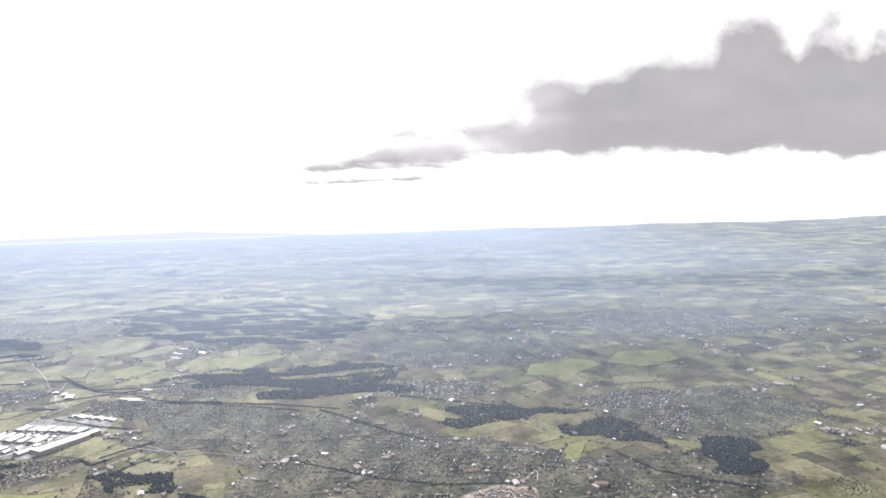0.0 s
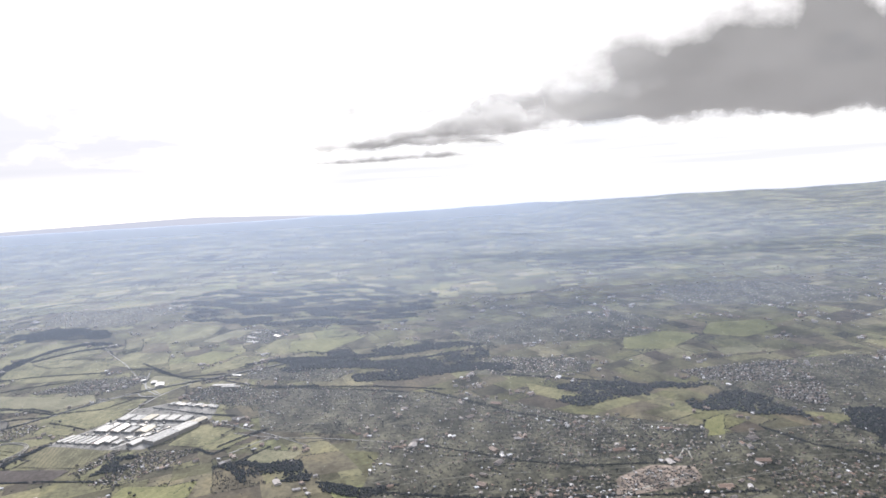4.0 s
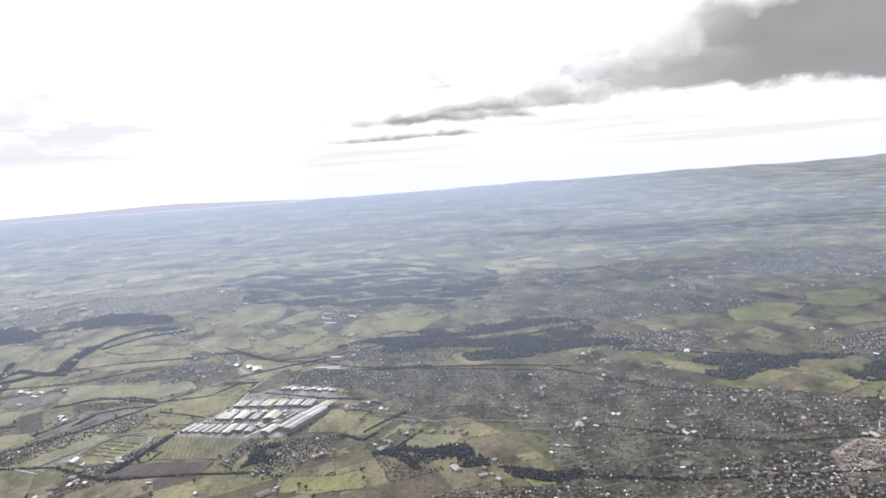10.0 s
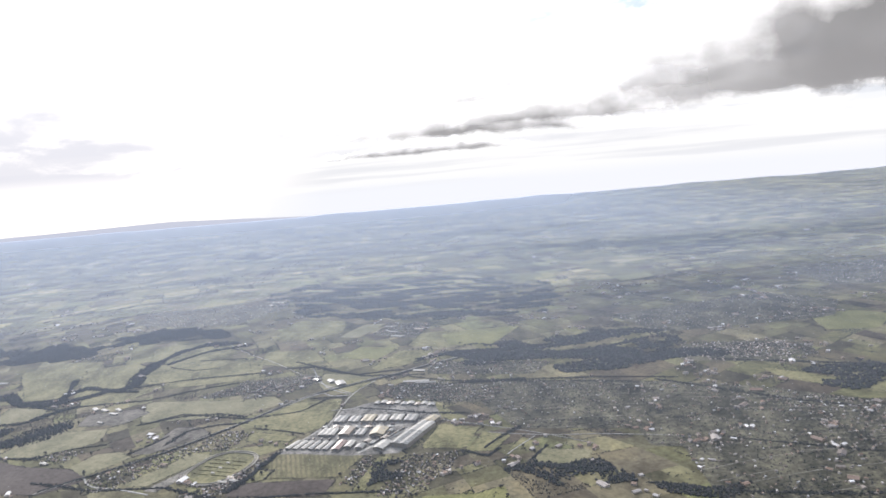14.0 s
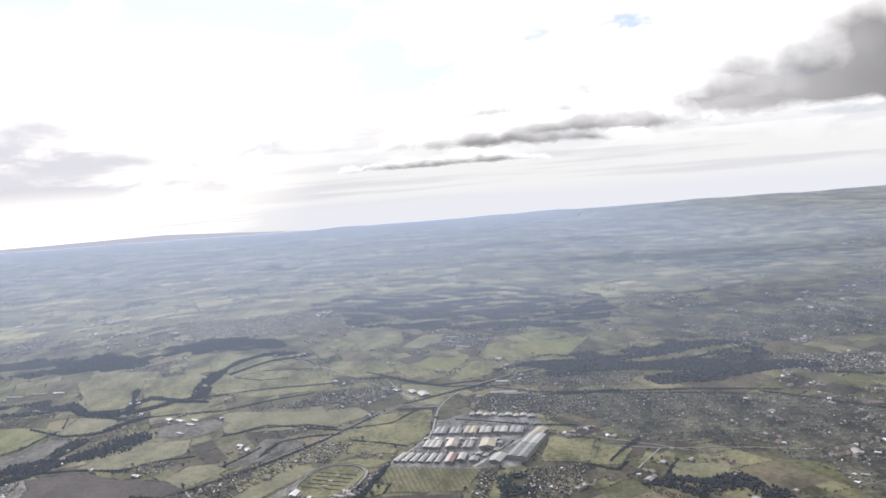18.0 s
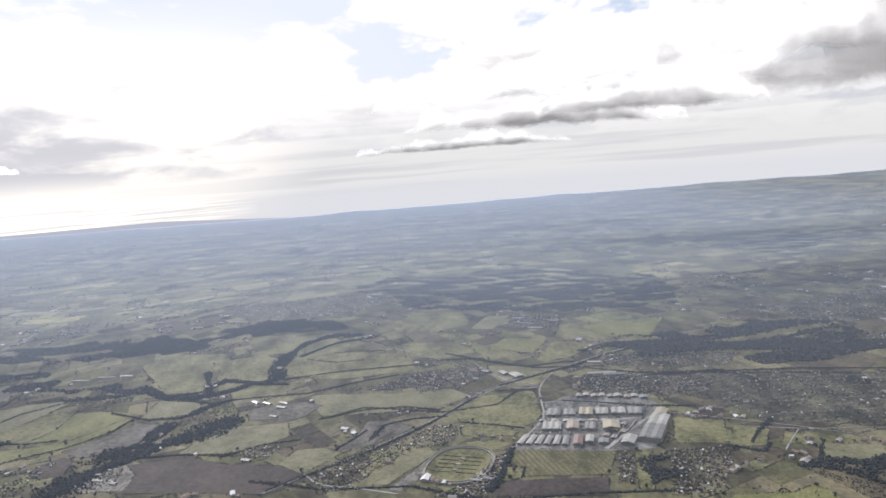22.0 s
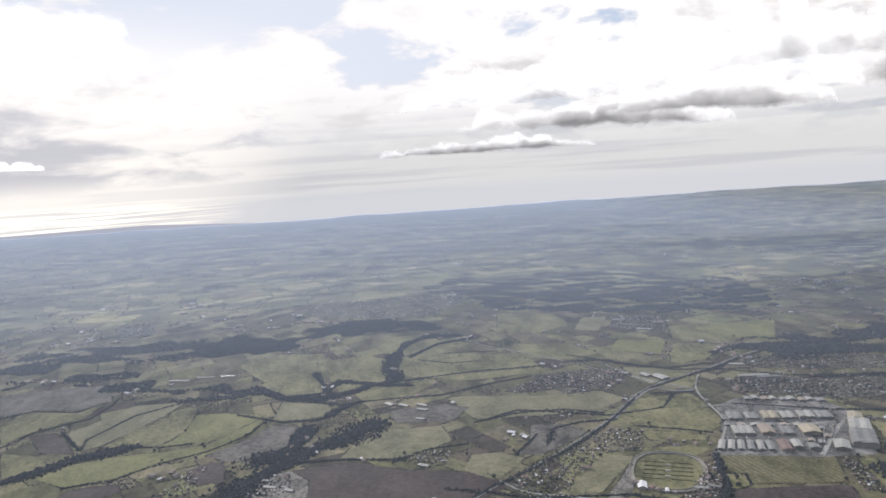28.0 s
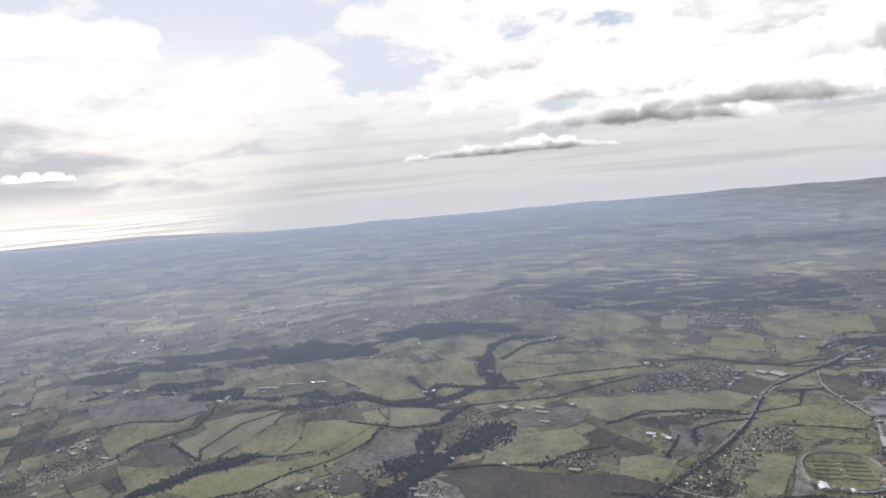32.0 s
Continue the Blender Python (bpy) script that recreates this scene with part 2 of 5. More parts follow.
def painted(name, colour, rough=0.6, grain=0.8, spec=0.5, dirt=0.35):
    m, nt, b = nodes_of(name)
    n = noise_node(nt, grain, 5.0)
    k = ramp_node(nt, [(0.3, tuple(v * (1 - dirt) for v in colour)), (0.65, colour)])
    nt.links.new(n, k.inputs[0])
    oi = nt.nodes.new("ShaderNodeObjectInfo")
    t = ramp_node(nt, [(0.0, (0.82, 0.82, 0.82)), (1.0, (1.1, 1.1, 1.1))])
    nt.links.new(oi.outputs["Random"], t.inputs[0])
    nt.links.new(mixed(nt, 1.0, k.outputs[0], t.outputs[0], "MULTIPLY"), b.inputs["Base Color"])
    b.inputs["Roughness"].default_value, b.inputs["Specular IOR Level"].default_value = rough, spec
    return m


def ground_material():
    """Rough winter farmland under everything else: grass, scrub and bare soil."""
    m, nt, b = nodes_of("farmland")
    L = nt.links.new
    fine, mid, broad = noise_node(nt, 0.35, 7.0, rough=0.7), noise_node(nt, 0.03, 5.0), noise_node(nt, 0.0045, 4.0)
    base = ramp_node(nt, [(0.34, (0.034, 0.032, 0.024)), (0.47, (0.056, 0.055, 0.036)), (0.56, (0.048, 0.041, 0.034)), (0.68, (0.076, 0.066, 0.049))])
    L(mid, base.inputs[0])
    tone = ramp_node(nt, [(0.30, (0.55, 0.55, 0.55)), (0.68, (1.25, 1.25, 1.2))])
    L(fine, tone.inputs[0])
    col = mixed(nt, 1.0, base.outputs[0], tone.outputs[0], "MULTIPLY")
    wd = nt.nodes.new("ShaderNodeMapRange")
    wd.inputs[1].default_value, wd.inputs[2].default_value, wd.inputs[4].default_value = 0.50, 0.58, 0.75
    L(broad, wd.inputs[0])
    col = mixed(nt, wd.outputs[0], col, (0.055, 0.055, 0.042))
    L(col, b.inputs["Base Color"])
    b.inputs["Roughness"].default_value, b.inputs["Specular IOR Level"].default_value = 0.9, 0.04
    bump(nt, b, fine, 0.4)
    return m


def foliage(name, stops):
    """Bare crowns and scrub: twigs scatter the light from above all through the clump."""
    m = island_paint(name, stops, 0.95, 0.9, 0.03)
    nt = m.node_tree
    b = nt.nodes["Principled BSDF"]
    up, norm = nt.nodes.new("ShaderNodeVectorMath"), nt.nodes.new("ShaderNodeVectorMath")
    up.operation, norm.operation = "MULTIPLY_ADD", "NORMALIZE"
    nt.links.new(nt.nodes.new("ShaderNodeNewGeometry").outputs["Normal"], up.inputs[0])
    up.inputs[1].default_value, up.inputs[2].default_value = (0.75, 0.75, 0.75), (0, 0, 1)
    nt.links.new(up.outputs[0], norm.inputs[0])
    nt.links.new(norm.outputs[0], b.inputs["Normal"])
    return m


def plain_material():
    """The far plain: parcels of pale crop, pasture and soil, with long dark woods; sunlight is painted in as brighter
    tones and belts.
    """
    m = island_paint("coastal_plain_fields", [(0.0, (0.0500, 0.0484, 0.0360)), (0.18, (0.1059, 0.1030, 0.0560)), (0.32, (0.0620, 0.0597, 0.0400)), (0.46, (0.1499, 0.1421, 0.0740)), (0.60, (0.0879, 0.0762, 0.0520)), (0.72, (0.1848, 0.1700, 0.0940)), (0.84, (0.0579, 0.0494, 0.0400)), (0.93, (0.1998, 0.1813, 0.1120)), (1.0, (0.1119, 0.1154, 0.0580))], 0.9, 0.1, 0.04)
    nt = m.node_tree
    b = nt.nodes["Principled BSDF"]
    col = b.inputs["Base Color"].links[0].from_socket
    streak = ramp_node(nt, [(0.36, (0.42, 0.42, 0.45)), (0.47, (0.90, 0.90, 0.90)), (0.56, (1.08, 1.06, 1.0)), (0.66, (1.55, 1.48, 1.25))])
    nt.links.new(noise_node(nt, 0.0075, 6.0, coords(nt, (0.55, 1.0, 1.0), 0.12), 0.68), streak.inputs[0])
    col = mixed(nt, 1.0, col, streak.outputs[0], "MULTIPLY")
    woods = nt.nodes.new("ShaderNodeMapRange")
    woods.inputs[1].default_value, woods.inputs[2].default_value, woods.inputs[4].default_value = 0.54, 0.61, 0.8
    nt.links.new(noise_node(nt, 0.0032, 7.0, coords(nt, (0.6, 1.0, 1.0), -0.1), 0.62), woods.inputs[0])
    nt.links.new(mixed(nt, woods.outputs[0], col, (0.040, 0.042, 0.036)), b.inputs["Base Color"])
    return m


M = {
    "ground": ground_material(),
    "lime": speckled("young_crop", (0.0598, 0.0609, 0.0276), (0.0874, 0.0862, 0.0384), (0.1126, 0.1058, 0.0504), 0.35, 0.03, stripes=(3.0, 0.5, (0.0779, 0.0736, 0.0361))),
    "green": speckled("pasture", (0.0491, 0.0471, 0.0253), (0.0779, 0.0736, 0.0384), (0.1055, 0.0943, 0.0517), 0.3, 0.035),
    "straw": speckled("dry_grass", (0.0647, 0.0633, 0.0380), (0.0926, 0.0862, 0.0528), (0.1183, 0.1058, 0.0687), 0.3, 0.03, stripes=(2.4, 1.1, (0.0793, 0.0736, 0.0454))),
    "fallow": speckled("fallow_soil", (0.0365, 0.0337, 0.0292), (0.0576, 0.0530, 0.0454), (0.0758, 0.0663, 0.0573), 0.25, 0.04),
    "ploughed": speckled("ploughed_soil", (0.0252, 0.0202, 0.0181), (0.0360, 0.0293, 0.0272), (0.0486, 0.0404, 0.0352), 0.3, 0.03, stripes=(1.8, 0.2, (0.0306, 0.0257, 0.0232))),
    "orchard": speckled("rough_meadow", (0.0373, 0.0370, 0.0201), (0.0675, 0.0630, 0.0334), (0.0923, 0.0780, 0.0457), 0.5, 0.06, stripes=(3.6, -0.22, (0.0415, 0.0380, 0.0234))),
    "heath": speckled("heath", (0.06, 0.052, 0.036), (0.085, 0.074, 0.050), (0.11, 0.094, 0.064), 0.1, 0.02),
    "wood": foliage("bare_crowns", [(0.0, (0.0222, 0.0251, 0.0256)), (0.5, (0.0311, 0.0327, 0.0336)), (0.85, (0.0429, 0.0418, 0.0432)), (1.0, (0.0296, 0.0365, 0.0288))]),
    "bark": painted("bark", (0.07, 0.055, 0.042), 0.9, 3.0, 0.2),
    "house_wall": island_paint("render_walls", [(0.0, (0.1716, 0.1573, 0.1418)), (0.3, (0.2119, 0.1963, 0.1782)), (0.6, (0.1508, 0.1261, 0.0999)), (0.8, (0.2522, 0.2431, 0.2349)), (1.0, (0.1716, 0.1469, 0.1310))]),
    "parcel": island_paint("field_parcels", [(0.0, (0.0330, 0.0300, 0.0240)), (0.18, (0.0700, 0.0680, 0.0360)), (0.30, (0.0433, 0.0390, 0.0280)), (0.44, (0.0948, 0.0900, 0.0500)), (0.56, (0.0577, 0.0480, 0.0360)), (0.68, (0.1009, 0.0920, 0.0550)), (0.78, (0.0371, 0.0310, 0.0260)), (0.90, (0.1112, 0.0980, 0.0630)), (1.0, (0.0824, 0.0840, 0.0430))], 0.9, 0.3, 0.04, 0.035),
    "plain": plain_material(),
    "house_roof": island_paint("tiled_roofs", [(0.0, (0.1044, 0.0696, 0.0539)), (0.3, (0.1393, 0.0972, 0.0749)), (0.55, (0.0972, 0.0828, 0.0749)), (0.72, (0.1872, 0.1640, 0.1468)), (0.86, (0.2394, 0.2263, 0.2186)), (1.0, (0.4352, 0.4207, 0.4074))], 0.75, 1.2, 0.12),
    "town_roof": island_paint("old_town_tiles", [(0.0, (0.2040, 0.1449, 0.1186)), (0.35, (0.2992, 0.2175, 0.1779)), (0.6, (0.4080, 0.3227, 0.2767)), (0.8, (0.2720, 0.2240, 0.1976)), (1.0, (0.4896, 0.4348, 0.3953))], 0.6, 1.2, 0.35),
    "plots": speckled("garden_plots", (0.024, 0.024, 0.019), (0.038, 0.036, 0.028), (0.070, 0.065, 0.046), 0.3, 0.045, relief=0.2),
    "pale": speckled("pale_asphalt", (0.110, 0.102, 0.090), (0.155, 0.146, 0.128), (0.195, 0.182, 0.163), 0.8, 0.05, 0.7, 0.05),
    "grey": speckled("asphalt", (0.090, 0.088, 0.083), (0.135, 0.131, 0.122), (0.180, 0.171, 0.162), 0.8, 0.05, 0.75, 0.05),
    "rail": speckled("ballast", (0.065, 0.06, 0.055), (0.10, 0.095, 0.085), (0.15, 0.14, 0.125), 0.9, 0.05, 0.85, 0.1),
    "sand": speckled("sand_track", (0.118, 0.105, 0.083), (0.156, 0.142, 0.115), (0.196, 0.176, 0.142), 0.9, 0.06, 0.85, 0.1),
    "earth": speckled("bare_earth", (0.084, 0.068, 0.056), (0.124, 0.098, 0.079), (0.176, 0.140, 0.115), 0.3, 0.05, 0.85, 0.4),
    "gravel": speckled("pale_gravel", (0.0434, 0.0408, 0.0360), (0.0744, 0.0690, 0.0603), (0.1240, 0.1140, 0.0986), 0.45, 0.12, 0.8, 0.3),
    "yard": speckled("concrete_yard", (0.050, 0.047, 0.043), (0.075, 0.071, 0.065), (0.115, 0.107, 0.097), 0.4, 0.06, 0.75, 0.05),
}


# ---- land ----
def gz(x, y):
    """Height of the land: gentle swells, valleys to the west, the town on its rise."""
    x, y = np.asarray(x, float), np.asarray(y, float)
    h = 1.6 * np.sin(x / 61 + 0.7) * np.cos(y / 83) + 1.2 * np.sin((x + 1.3 * y) / 47) * np.sin((y - x) / 95 + 1)
    h = h * np.clip((-x - 420) / 250, 0.25, 1.6) - 1.5
    h = h * np.clip((2600 - y) / 1200, 0, 1)
    h = h + 13 * np.exp(-((x + 690) ** 2 + ((y - 1290) * 0.8) ** 2) / 230 ** 2)
    far = np.clip((y - 3000) / 1500, 0, 1)
    ridge = 13 * np.exp(-((x - 3000) / 620) ** 2) + 4 * np.exp(-((x - 1700) / 500) ** 2) + 4 * np.sin(x / 210) + 3 * np.sin(x / 77 + 2)
    return h + far * far * np.maximum(ridge, 0)


def mesh_np(name, verts, faces, mats, index=None, smooth=False):
    """A mesh from arrays: vertices n x 3, triangles or quads m x k."""
    me = bpy.data.meshes.new(name)
    verts, faces = np.ascontiguousarray(verts, np.float32), np.ascontiguousarray(faces, np.int32)
    k = faces.shape[1]
    me.vertices.add(len(verts))
    me.vertices.foreach_set("co", verts.ravel())
    me.loops.add(faces.size)
    me.loops.foreach_set("vertex_index", faces.ravel())
    me.polygons.add(len(faces))
    me.polygons.foreach_set("loop_start", np.arange(0, faces.size, k, dtype=np.int32))
    me.polygons.foreach_set("loop_total", np.full(len(faces), k, np.int32))
    for mm in mats:
        me.materials.append(mm)
    if index is not None:
        me.polygons.foreach_set("material_index", np.ascontiguousarray(index, np.int32))
    me.polygons.foreach_set("use_smooth", np.full(len(faces), smooth))
    me.update(calc_edges=True)
    me.validate()
    return me


def steps(*spans):
    """Grid lines: (start, end, spacing) one after another."""
    out = [np.arange(a, b, s) for a, b, s in spans]
    return np.unique(np.round(np.concatenate(out + [[spans[-1][1]]]), 3))


def coast(x):
    """How far the land reaches."""
    return 4700 + 90 * np.sin(x / 700 + 1) + 25 * np.sin(x / 160)


def make_ground():
    xs = steps((-6500, -3700, 125), (-3700, -1500, 44), (-1500, 900, 12), (900, 3600, 75), (3600, 6500, 200))
    us = steps((-1200, 200, 60), (200, 1700, 12), (1700, 4700, 60))
    X, Y = np.meshgrid(xs, us)
    Y = np.where(Y > 4000, 4000 + (Y - 4000) * (coast(X) - 4000) / 700, Y)
    v = np.stack([X, Y, gz(X, Y)], -1).reshape(-1, 3)
    n, m = len(xs), len(us)
    i = (np.arange(m - 1)[:, None] * n + np.arange(n - 1)).ravel()
    f = np.stack([i, i + 1, i + n + 1, i + n], 1)
    return tagged(new("ground", mesh_np("ground", v, f, [M["ground"]], smooth=True)), "rolling winter farmland, patchwork of dull green and brown parcels", "ground", kind="structure")


make_ground()
rng = np.random.default_rng(7)


def inside(poly, x, y):
    p = np.asarray(poly, float)
    x, y = np.asarray(x), np.asarray(y)
    hit = np.zeros(x.shape, bool)
    j = len(p) - 1
    for i in range(len(p)):
        (xi, yi), (xj, yj) = p[i], p[j]
        if yi != yj:
            hit ^= ((yi > y) != (yj > y)) & (x < (xj - xi) * (y - yi) / (yj - yi) + xi)
        j = i
    return hit


def rounded(poly, rounds=1):
    """Corners of a parcel worn off."""
    p = np.asarray(poly, float)
    for _ in range(rounds):
        q = np.roll(p, -1, 0)
        p = np.stack([0.92 * p + 0.08 * q, 0.08 * p + 0.92 * q], 1).reshape(-1, 2)
    return p


def draped(name, poly, mat, lift=0.15, cell=11.0):
    """A level outline laid on the land."""
    bm = bmesh.new()
    bm.faces.new([bm.verts.new((x, y, 0)) for x, y in poly])
    bmesh.ops.triangulate(bm, faces=bm.faces[:])
    for _ in range(7):
        long = [e for e in bm.edges if e.calc_length() > cell]
        if not long or len(bm.faces) > 12000:
            break
        bmesh.ops.subdivide_edges(bm, edges=long, cuts=1)
        bmesh.ops.triangulate(bm, faces=[f for f in bm.faces if len(f.verts) > 3])
    co = np.array([v.co for v in bm.verts])
    for v, h in zip(bm.verts, gz(co[:, 0], co[:, 1])):
        v.co.z = h + lift
    bmesh.ops.recalc_face_normals(bm, faces=bm.faces[:])
    me = bpy.data.meshes.new(name)
    bm.to_mesh(me)
    bm.free()
    me.materials.append(mat)
    if me.polygons and me.polygons[0].normal.z < 0:
        me.flip_normals()
    return new(name, me)


FIELD_LABEL = {"lime": "bright young crop field bounded by dark hedges", "green": "dull green winter pasture with worn patches", "straw": "pale dry grass field with faint rows",
               "fallow": "greyish brown fallow field with patchy soil", "ploughed": "dark ploughed field of bare brown soil", "orchard": "rough meadow striped with rows of low bushes", "heath": "tan dry heath on distant slopes", "earth": "bare pinkish building ground with sandy tracks", "gravel": "pale gravel ground with worn patches"}
n_field = 0
TAKEN, FIELD_EDGES = [], []


def field(kind, poly):
    global n_field
    n_field += 1
    TAKEN.append(poly)
    if max(p[1] for p in poly) < 1300 and kind != "earth":
        FIELD_EDGES.append(poly)
    ob = draped("field", rounded(poly), M[kind], 0.30 if kind == "earth" else 0.15 + 0.012 * (n_field % 9), 11 if max(p[1] for p in poly) < 1300 else 60)
    return tagged(ob, FIELD_LABEL[kind], "field", "fields", "structure")


def hedge_rows():
    """Low hedges with gaps along the edges of the larger fields."""
    for poly in FIELD_EDGES:
        p = np.asarray(poly, float)
        px, py = [], []
        for a, b in zip(p, np.roll(p, -1, 0)):
            n = int(np.hypot(*(b - a)) / 0.75)
            t = (np.arange(n) + rng.uniform(-0.4, 0.4, n)) / max(n, 1)
            t = t[np.sin(t * n * 0.11 + a[0]) + rng.normal(0, 0.5, n) > 0.2]
            px.append(a[0] + t * (b[0] - a[0]) + rng.normal(0, 0.4, len(t)))
            py.append(a[1] + t * (b[1] - a[1]) + rng.normal(0, 0.4, len(t)))
        x, y = np.concatenate(px), np.concatenate(py)
        r = rng.uniform(0.2, 0.55, len(x))
        v, f = clumps(x, y, r, r * rng.uniform(1.2, 2.2, len(x)), 1)
        tagged(new("hedge", mesh_np("hedge", v, f, [M["wood"]])), "thin broken hedge of dark bushes round a field", "hedge", "field hedges", "stuff")


def strip(name, pts, width, mat, lift, sides=0.0):
    """A road or bank along a line, rounded at its bends."""
    p = np.asarray(pts, float)
    for _ in range(2):
        q = np.stack([0.75 * p[:-1] + 0.25 * p[1:], 0.25 * p[:-1] + 0.75 * p[1:]], 1).reshape(-1, 2)
        p = np.concatenate([p[:1], q, p[-1:]])
    seg = [p[0]]
    for a, b in zip(p[:-1], p[1:]):
        k = max(1, int(np.hypot(*(b - a)) / 7))
        seg += [a + (b - a) * i / k for i in range(1, k + 1)]
    p = np.array(seg)
    d = np.gradient(p, axis=0)
    d /= np.linalg.norm(d, axis=1, keepdims=True) + 1e-9
    nrm = np.stack([-d[:, 1], d[:, 0]], 1) * width / 2
    z = gz(p[:, 0], p[:, 1]) + lift
    rows = [np.c_[p + nrm * (1 + sides), z - lift - 0.3], np.c_[p + nrm, z], np.c_[p - nrm, z], np.c_[p - nrm * (1 + sides), z - lift - 0.3]]
    v = np.concatenate(rows)
    n = len(p)
    i = np.arange(n - 1)
    f = np.concatenate([np.stack([i + k * n, i + (k + 1) * n, i + (k + 1) * n + 1, i + k * n + 1], 1) for k in range(3)])
    return new(name, mesh_np(name, v, f, [mat]))


n_road = 0


def road(kind, width, pts):
    global n_road
    n_road += 1
    if kind == "rail":
        return tagged(strip("railway", pts, width, M["rail"], 0.5, 0.35), "railway on a low ballast bank between tree rows", "railway", kind="structure")
    return tagged(strip("road", pts, width, M[kind], 0.33 + 0.015 * (n_road % 6), 0.1), "pale sunlit country road" if kind == "pale" else "grey asphalt country road", "road", "country roads", "structure")


# ---- trees ----
def ball(sub):
    bm = bmesh.new()
    bmesh.ops.create_icosphere(bm, subdivisions=sub, radius=1)
    v, f = np.array([q.co for q in bm.verts]), np.array([[q.index for q in g.verts] for g in bm.faces])
    bm.free()
    return v, f


BALLS = {1: ball(1), 2: ball(2)}


def clumps(x, y, r, tall, sub=1, z0=None):
    """Many uneven crowns at once: arrays of places, radii and heights."""
    bv, bf = BALLS[sub]
    n = len(x)
    jit = 1 + rng.uniform(-0.32, 0.32, (n, len(bv), 1))
    v = bv[None] * jit * np.stack([r, r * rng.uniform(0.8, 1.2, n), tall * 0.5], 1)[:, None]
    tall = tall * 0.62
    base = gz(x, y) if z0 is None else z0
    v = v + np.stack([x, y, base + tall * 0.48], 1)[:, None]
    f = bf[None] + (np.arange(n) * len(bv))[:, None, None]
    return v.reshape(-1, 3), f.reshape(-1, 3)


def belt(pts, width):
    """A hedge, tree row or wooded valley along a line."""
    p = np.asarray(pts, float)
    d = np.hypot(*np.diff(p, axis=0).T)
    s = np.concatenate([[0], np.cumsum(d)])
    near = p[:, 1].mean() < 1050
    n = int(np.clip(s[-1] * max(width, 1.8) / (0.85 if near else 2.2), 30, 9000))
    u = rng.uniform(0, s[-1], n)
    x, y = np.interp(u, s, p[:, 0]), np.interp(u, s, p[:, 1])
    w = width * (0.75 + 0.35 * np.sin(u / 23 + len(pts)) + 0.2 * np.sin(u / 9.0))
    o = rng.normal(0, 0.34, n).clip(-0.6, 0.6) * w
    a = rng.uniform(0, 6.28, n)
    x, y = x + o * np.cos(a), y + o * np.sin(a)
    r = rng.uniform(0.38, 0.95, n) * (1.1 if width > 7 else 0.7)
    v, f = clumps(x, y, r, r * rng.uniform(1.5, 2.8, n), 1)
    lab = "wooded valley of bare dark winter trees" if width > 7 else "dark uneven hedge with trees between fields"
    return tagged(new("tree_belt", mesh_np("tree_belt", v, f, [M["wood"]])), lab, "trees", "tree belts", "stuff")


def wood(poly):
    """A wood: one uneven roof of crowns, ragged at its rim."""
    TAKEN.append(poly)
    p = np.asarray(poly, float)
    lo, hi = p.min(0), p.max(0)
    cell = 1.7 if (hi - lo).prod() < 26000 else 2.6 if (hi - lo).prod() < 60000 else 4.0
    x, y = np.meshgrid(np.arange(lo[0], hi[0], cell), np.arange(lo[1], hi[1], cell))
    x, y = (x + rng.uniform(-0.5, 0.5, x.shape) * cell).ravel(), (y + rng.uniform(-0.5, 0.5, y.shape) * cell).ravel()
    wob = 9 * np.sin(x / 17 + y / 29) + 6 * np.sin(y / 7 + x / 41), 9 * np.sin(y / 19 - x / 31) + 6 * np.sin(x / 8 - y / 33)
    k = inside(rounded(poly), x + wob[0], y + wob[1])
    k &= (np.sin(x / 31 + y / 57) * np.sin(y / 27 - x / 71 + 1) + 0.5 * np.sin(x / 9 + y / 13) + 0.4 * np.sin(x / 14 - y / 6) + rng.normal(0, 0.3, len(x)) > (-0.85 if cell < 3 else -0.3))
    if cell > 2:
        # rides and clearings run across it
        k &= np.sin(y / 9 + 2 * np.sin(x / 43) + x / 90) + 0.6 * np.sin(x / 29 - y / 21) + rng.normal(0, 0.25, len(x)) > -0.55
    x, y = x[k], y[k]
    r = rng.uniform(0.62, 1.0, len(x)) * cell * 0.72
    v, f = clumps(x, y, r, rng.uniform(1.2, 2.6, len(x)) * (1 if cell < 3 else 1.3), 1)
    return tagged(new("woodland", mesh_np("woodland", v, f, [M["wood"]])), "dark leafless woodland with uneven crowns", "wood", "woods", "stuff")


# ---- fields, roads, woods ----
field("earth", [(6, 478), (34, 495), (63, 489), (63, 471), (46, 460), (13, 452), (-4, 438)])
field("lime", [(-939, 653), (-928, 670), (-898, 684), (-858, 692), (-834, 700), (-795, 754), (-803, 714), (-830, 685), (-854, 669), (-879, 641), (-910, 634)])
field("lime", [(-869, 698), (-859, 735), (-860, 770), (-834, 767), (-797, 755), (-808, 736), (-835, 702)])
field("green", [(-915, 705), (-907, 740), (-881, 776), (-861, 771), (-859, 732), (-872, 703)])
field("fallow", [(-827, 678), (-801, 706), (-788, 730), (-758, 722), (-761, 682), (-772, 651), (-807, 663)])
field("straw", [(-789, 788), (-746, 777), (-737, 747), (-765, 737), (-789, 739)])
field("green", [(-757, 923), (-719, 931), (-693, 903), (-692, 869), (-697, 839), (-728, 817), (-739, 813), (-756, 866), (-772, 899)])
field("green", [(-823, 855), (-774, 898), (-756, 817), (-781, 806), (-811, 823)])
field("straw", [(-706, 703), (-646, 698), (-641, 666), (-667, 645), (-683, 638), (-723, 647), (-717, 666)])
field("straw", [(-629, 636), (-610, 638), (-593, 624), (-607, 603), (-617, 591), (-637, 609)])
field("fallow", [(-578, 682), (-553, 676), (-539, 658), (-580, 626), (-599, 630), (-586, 648)])
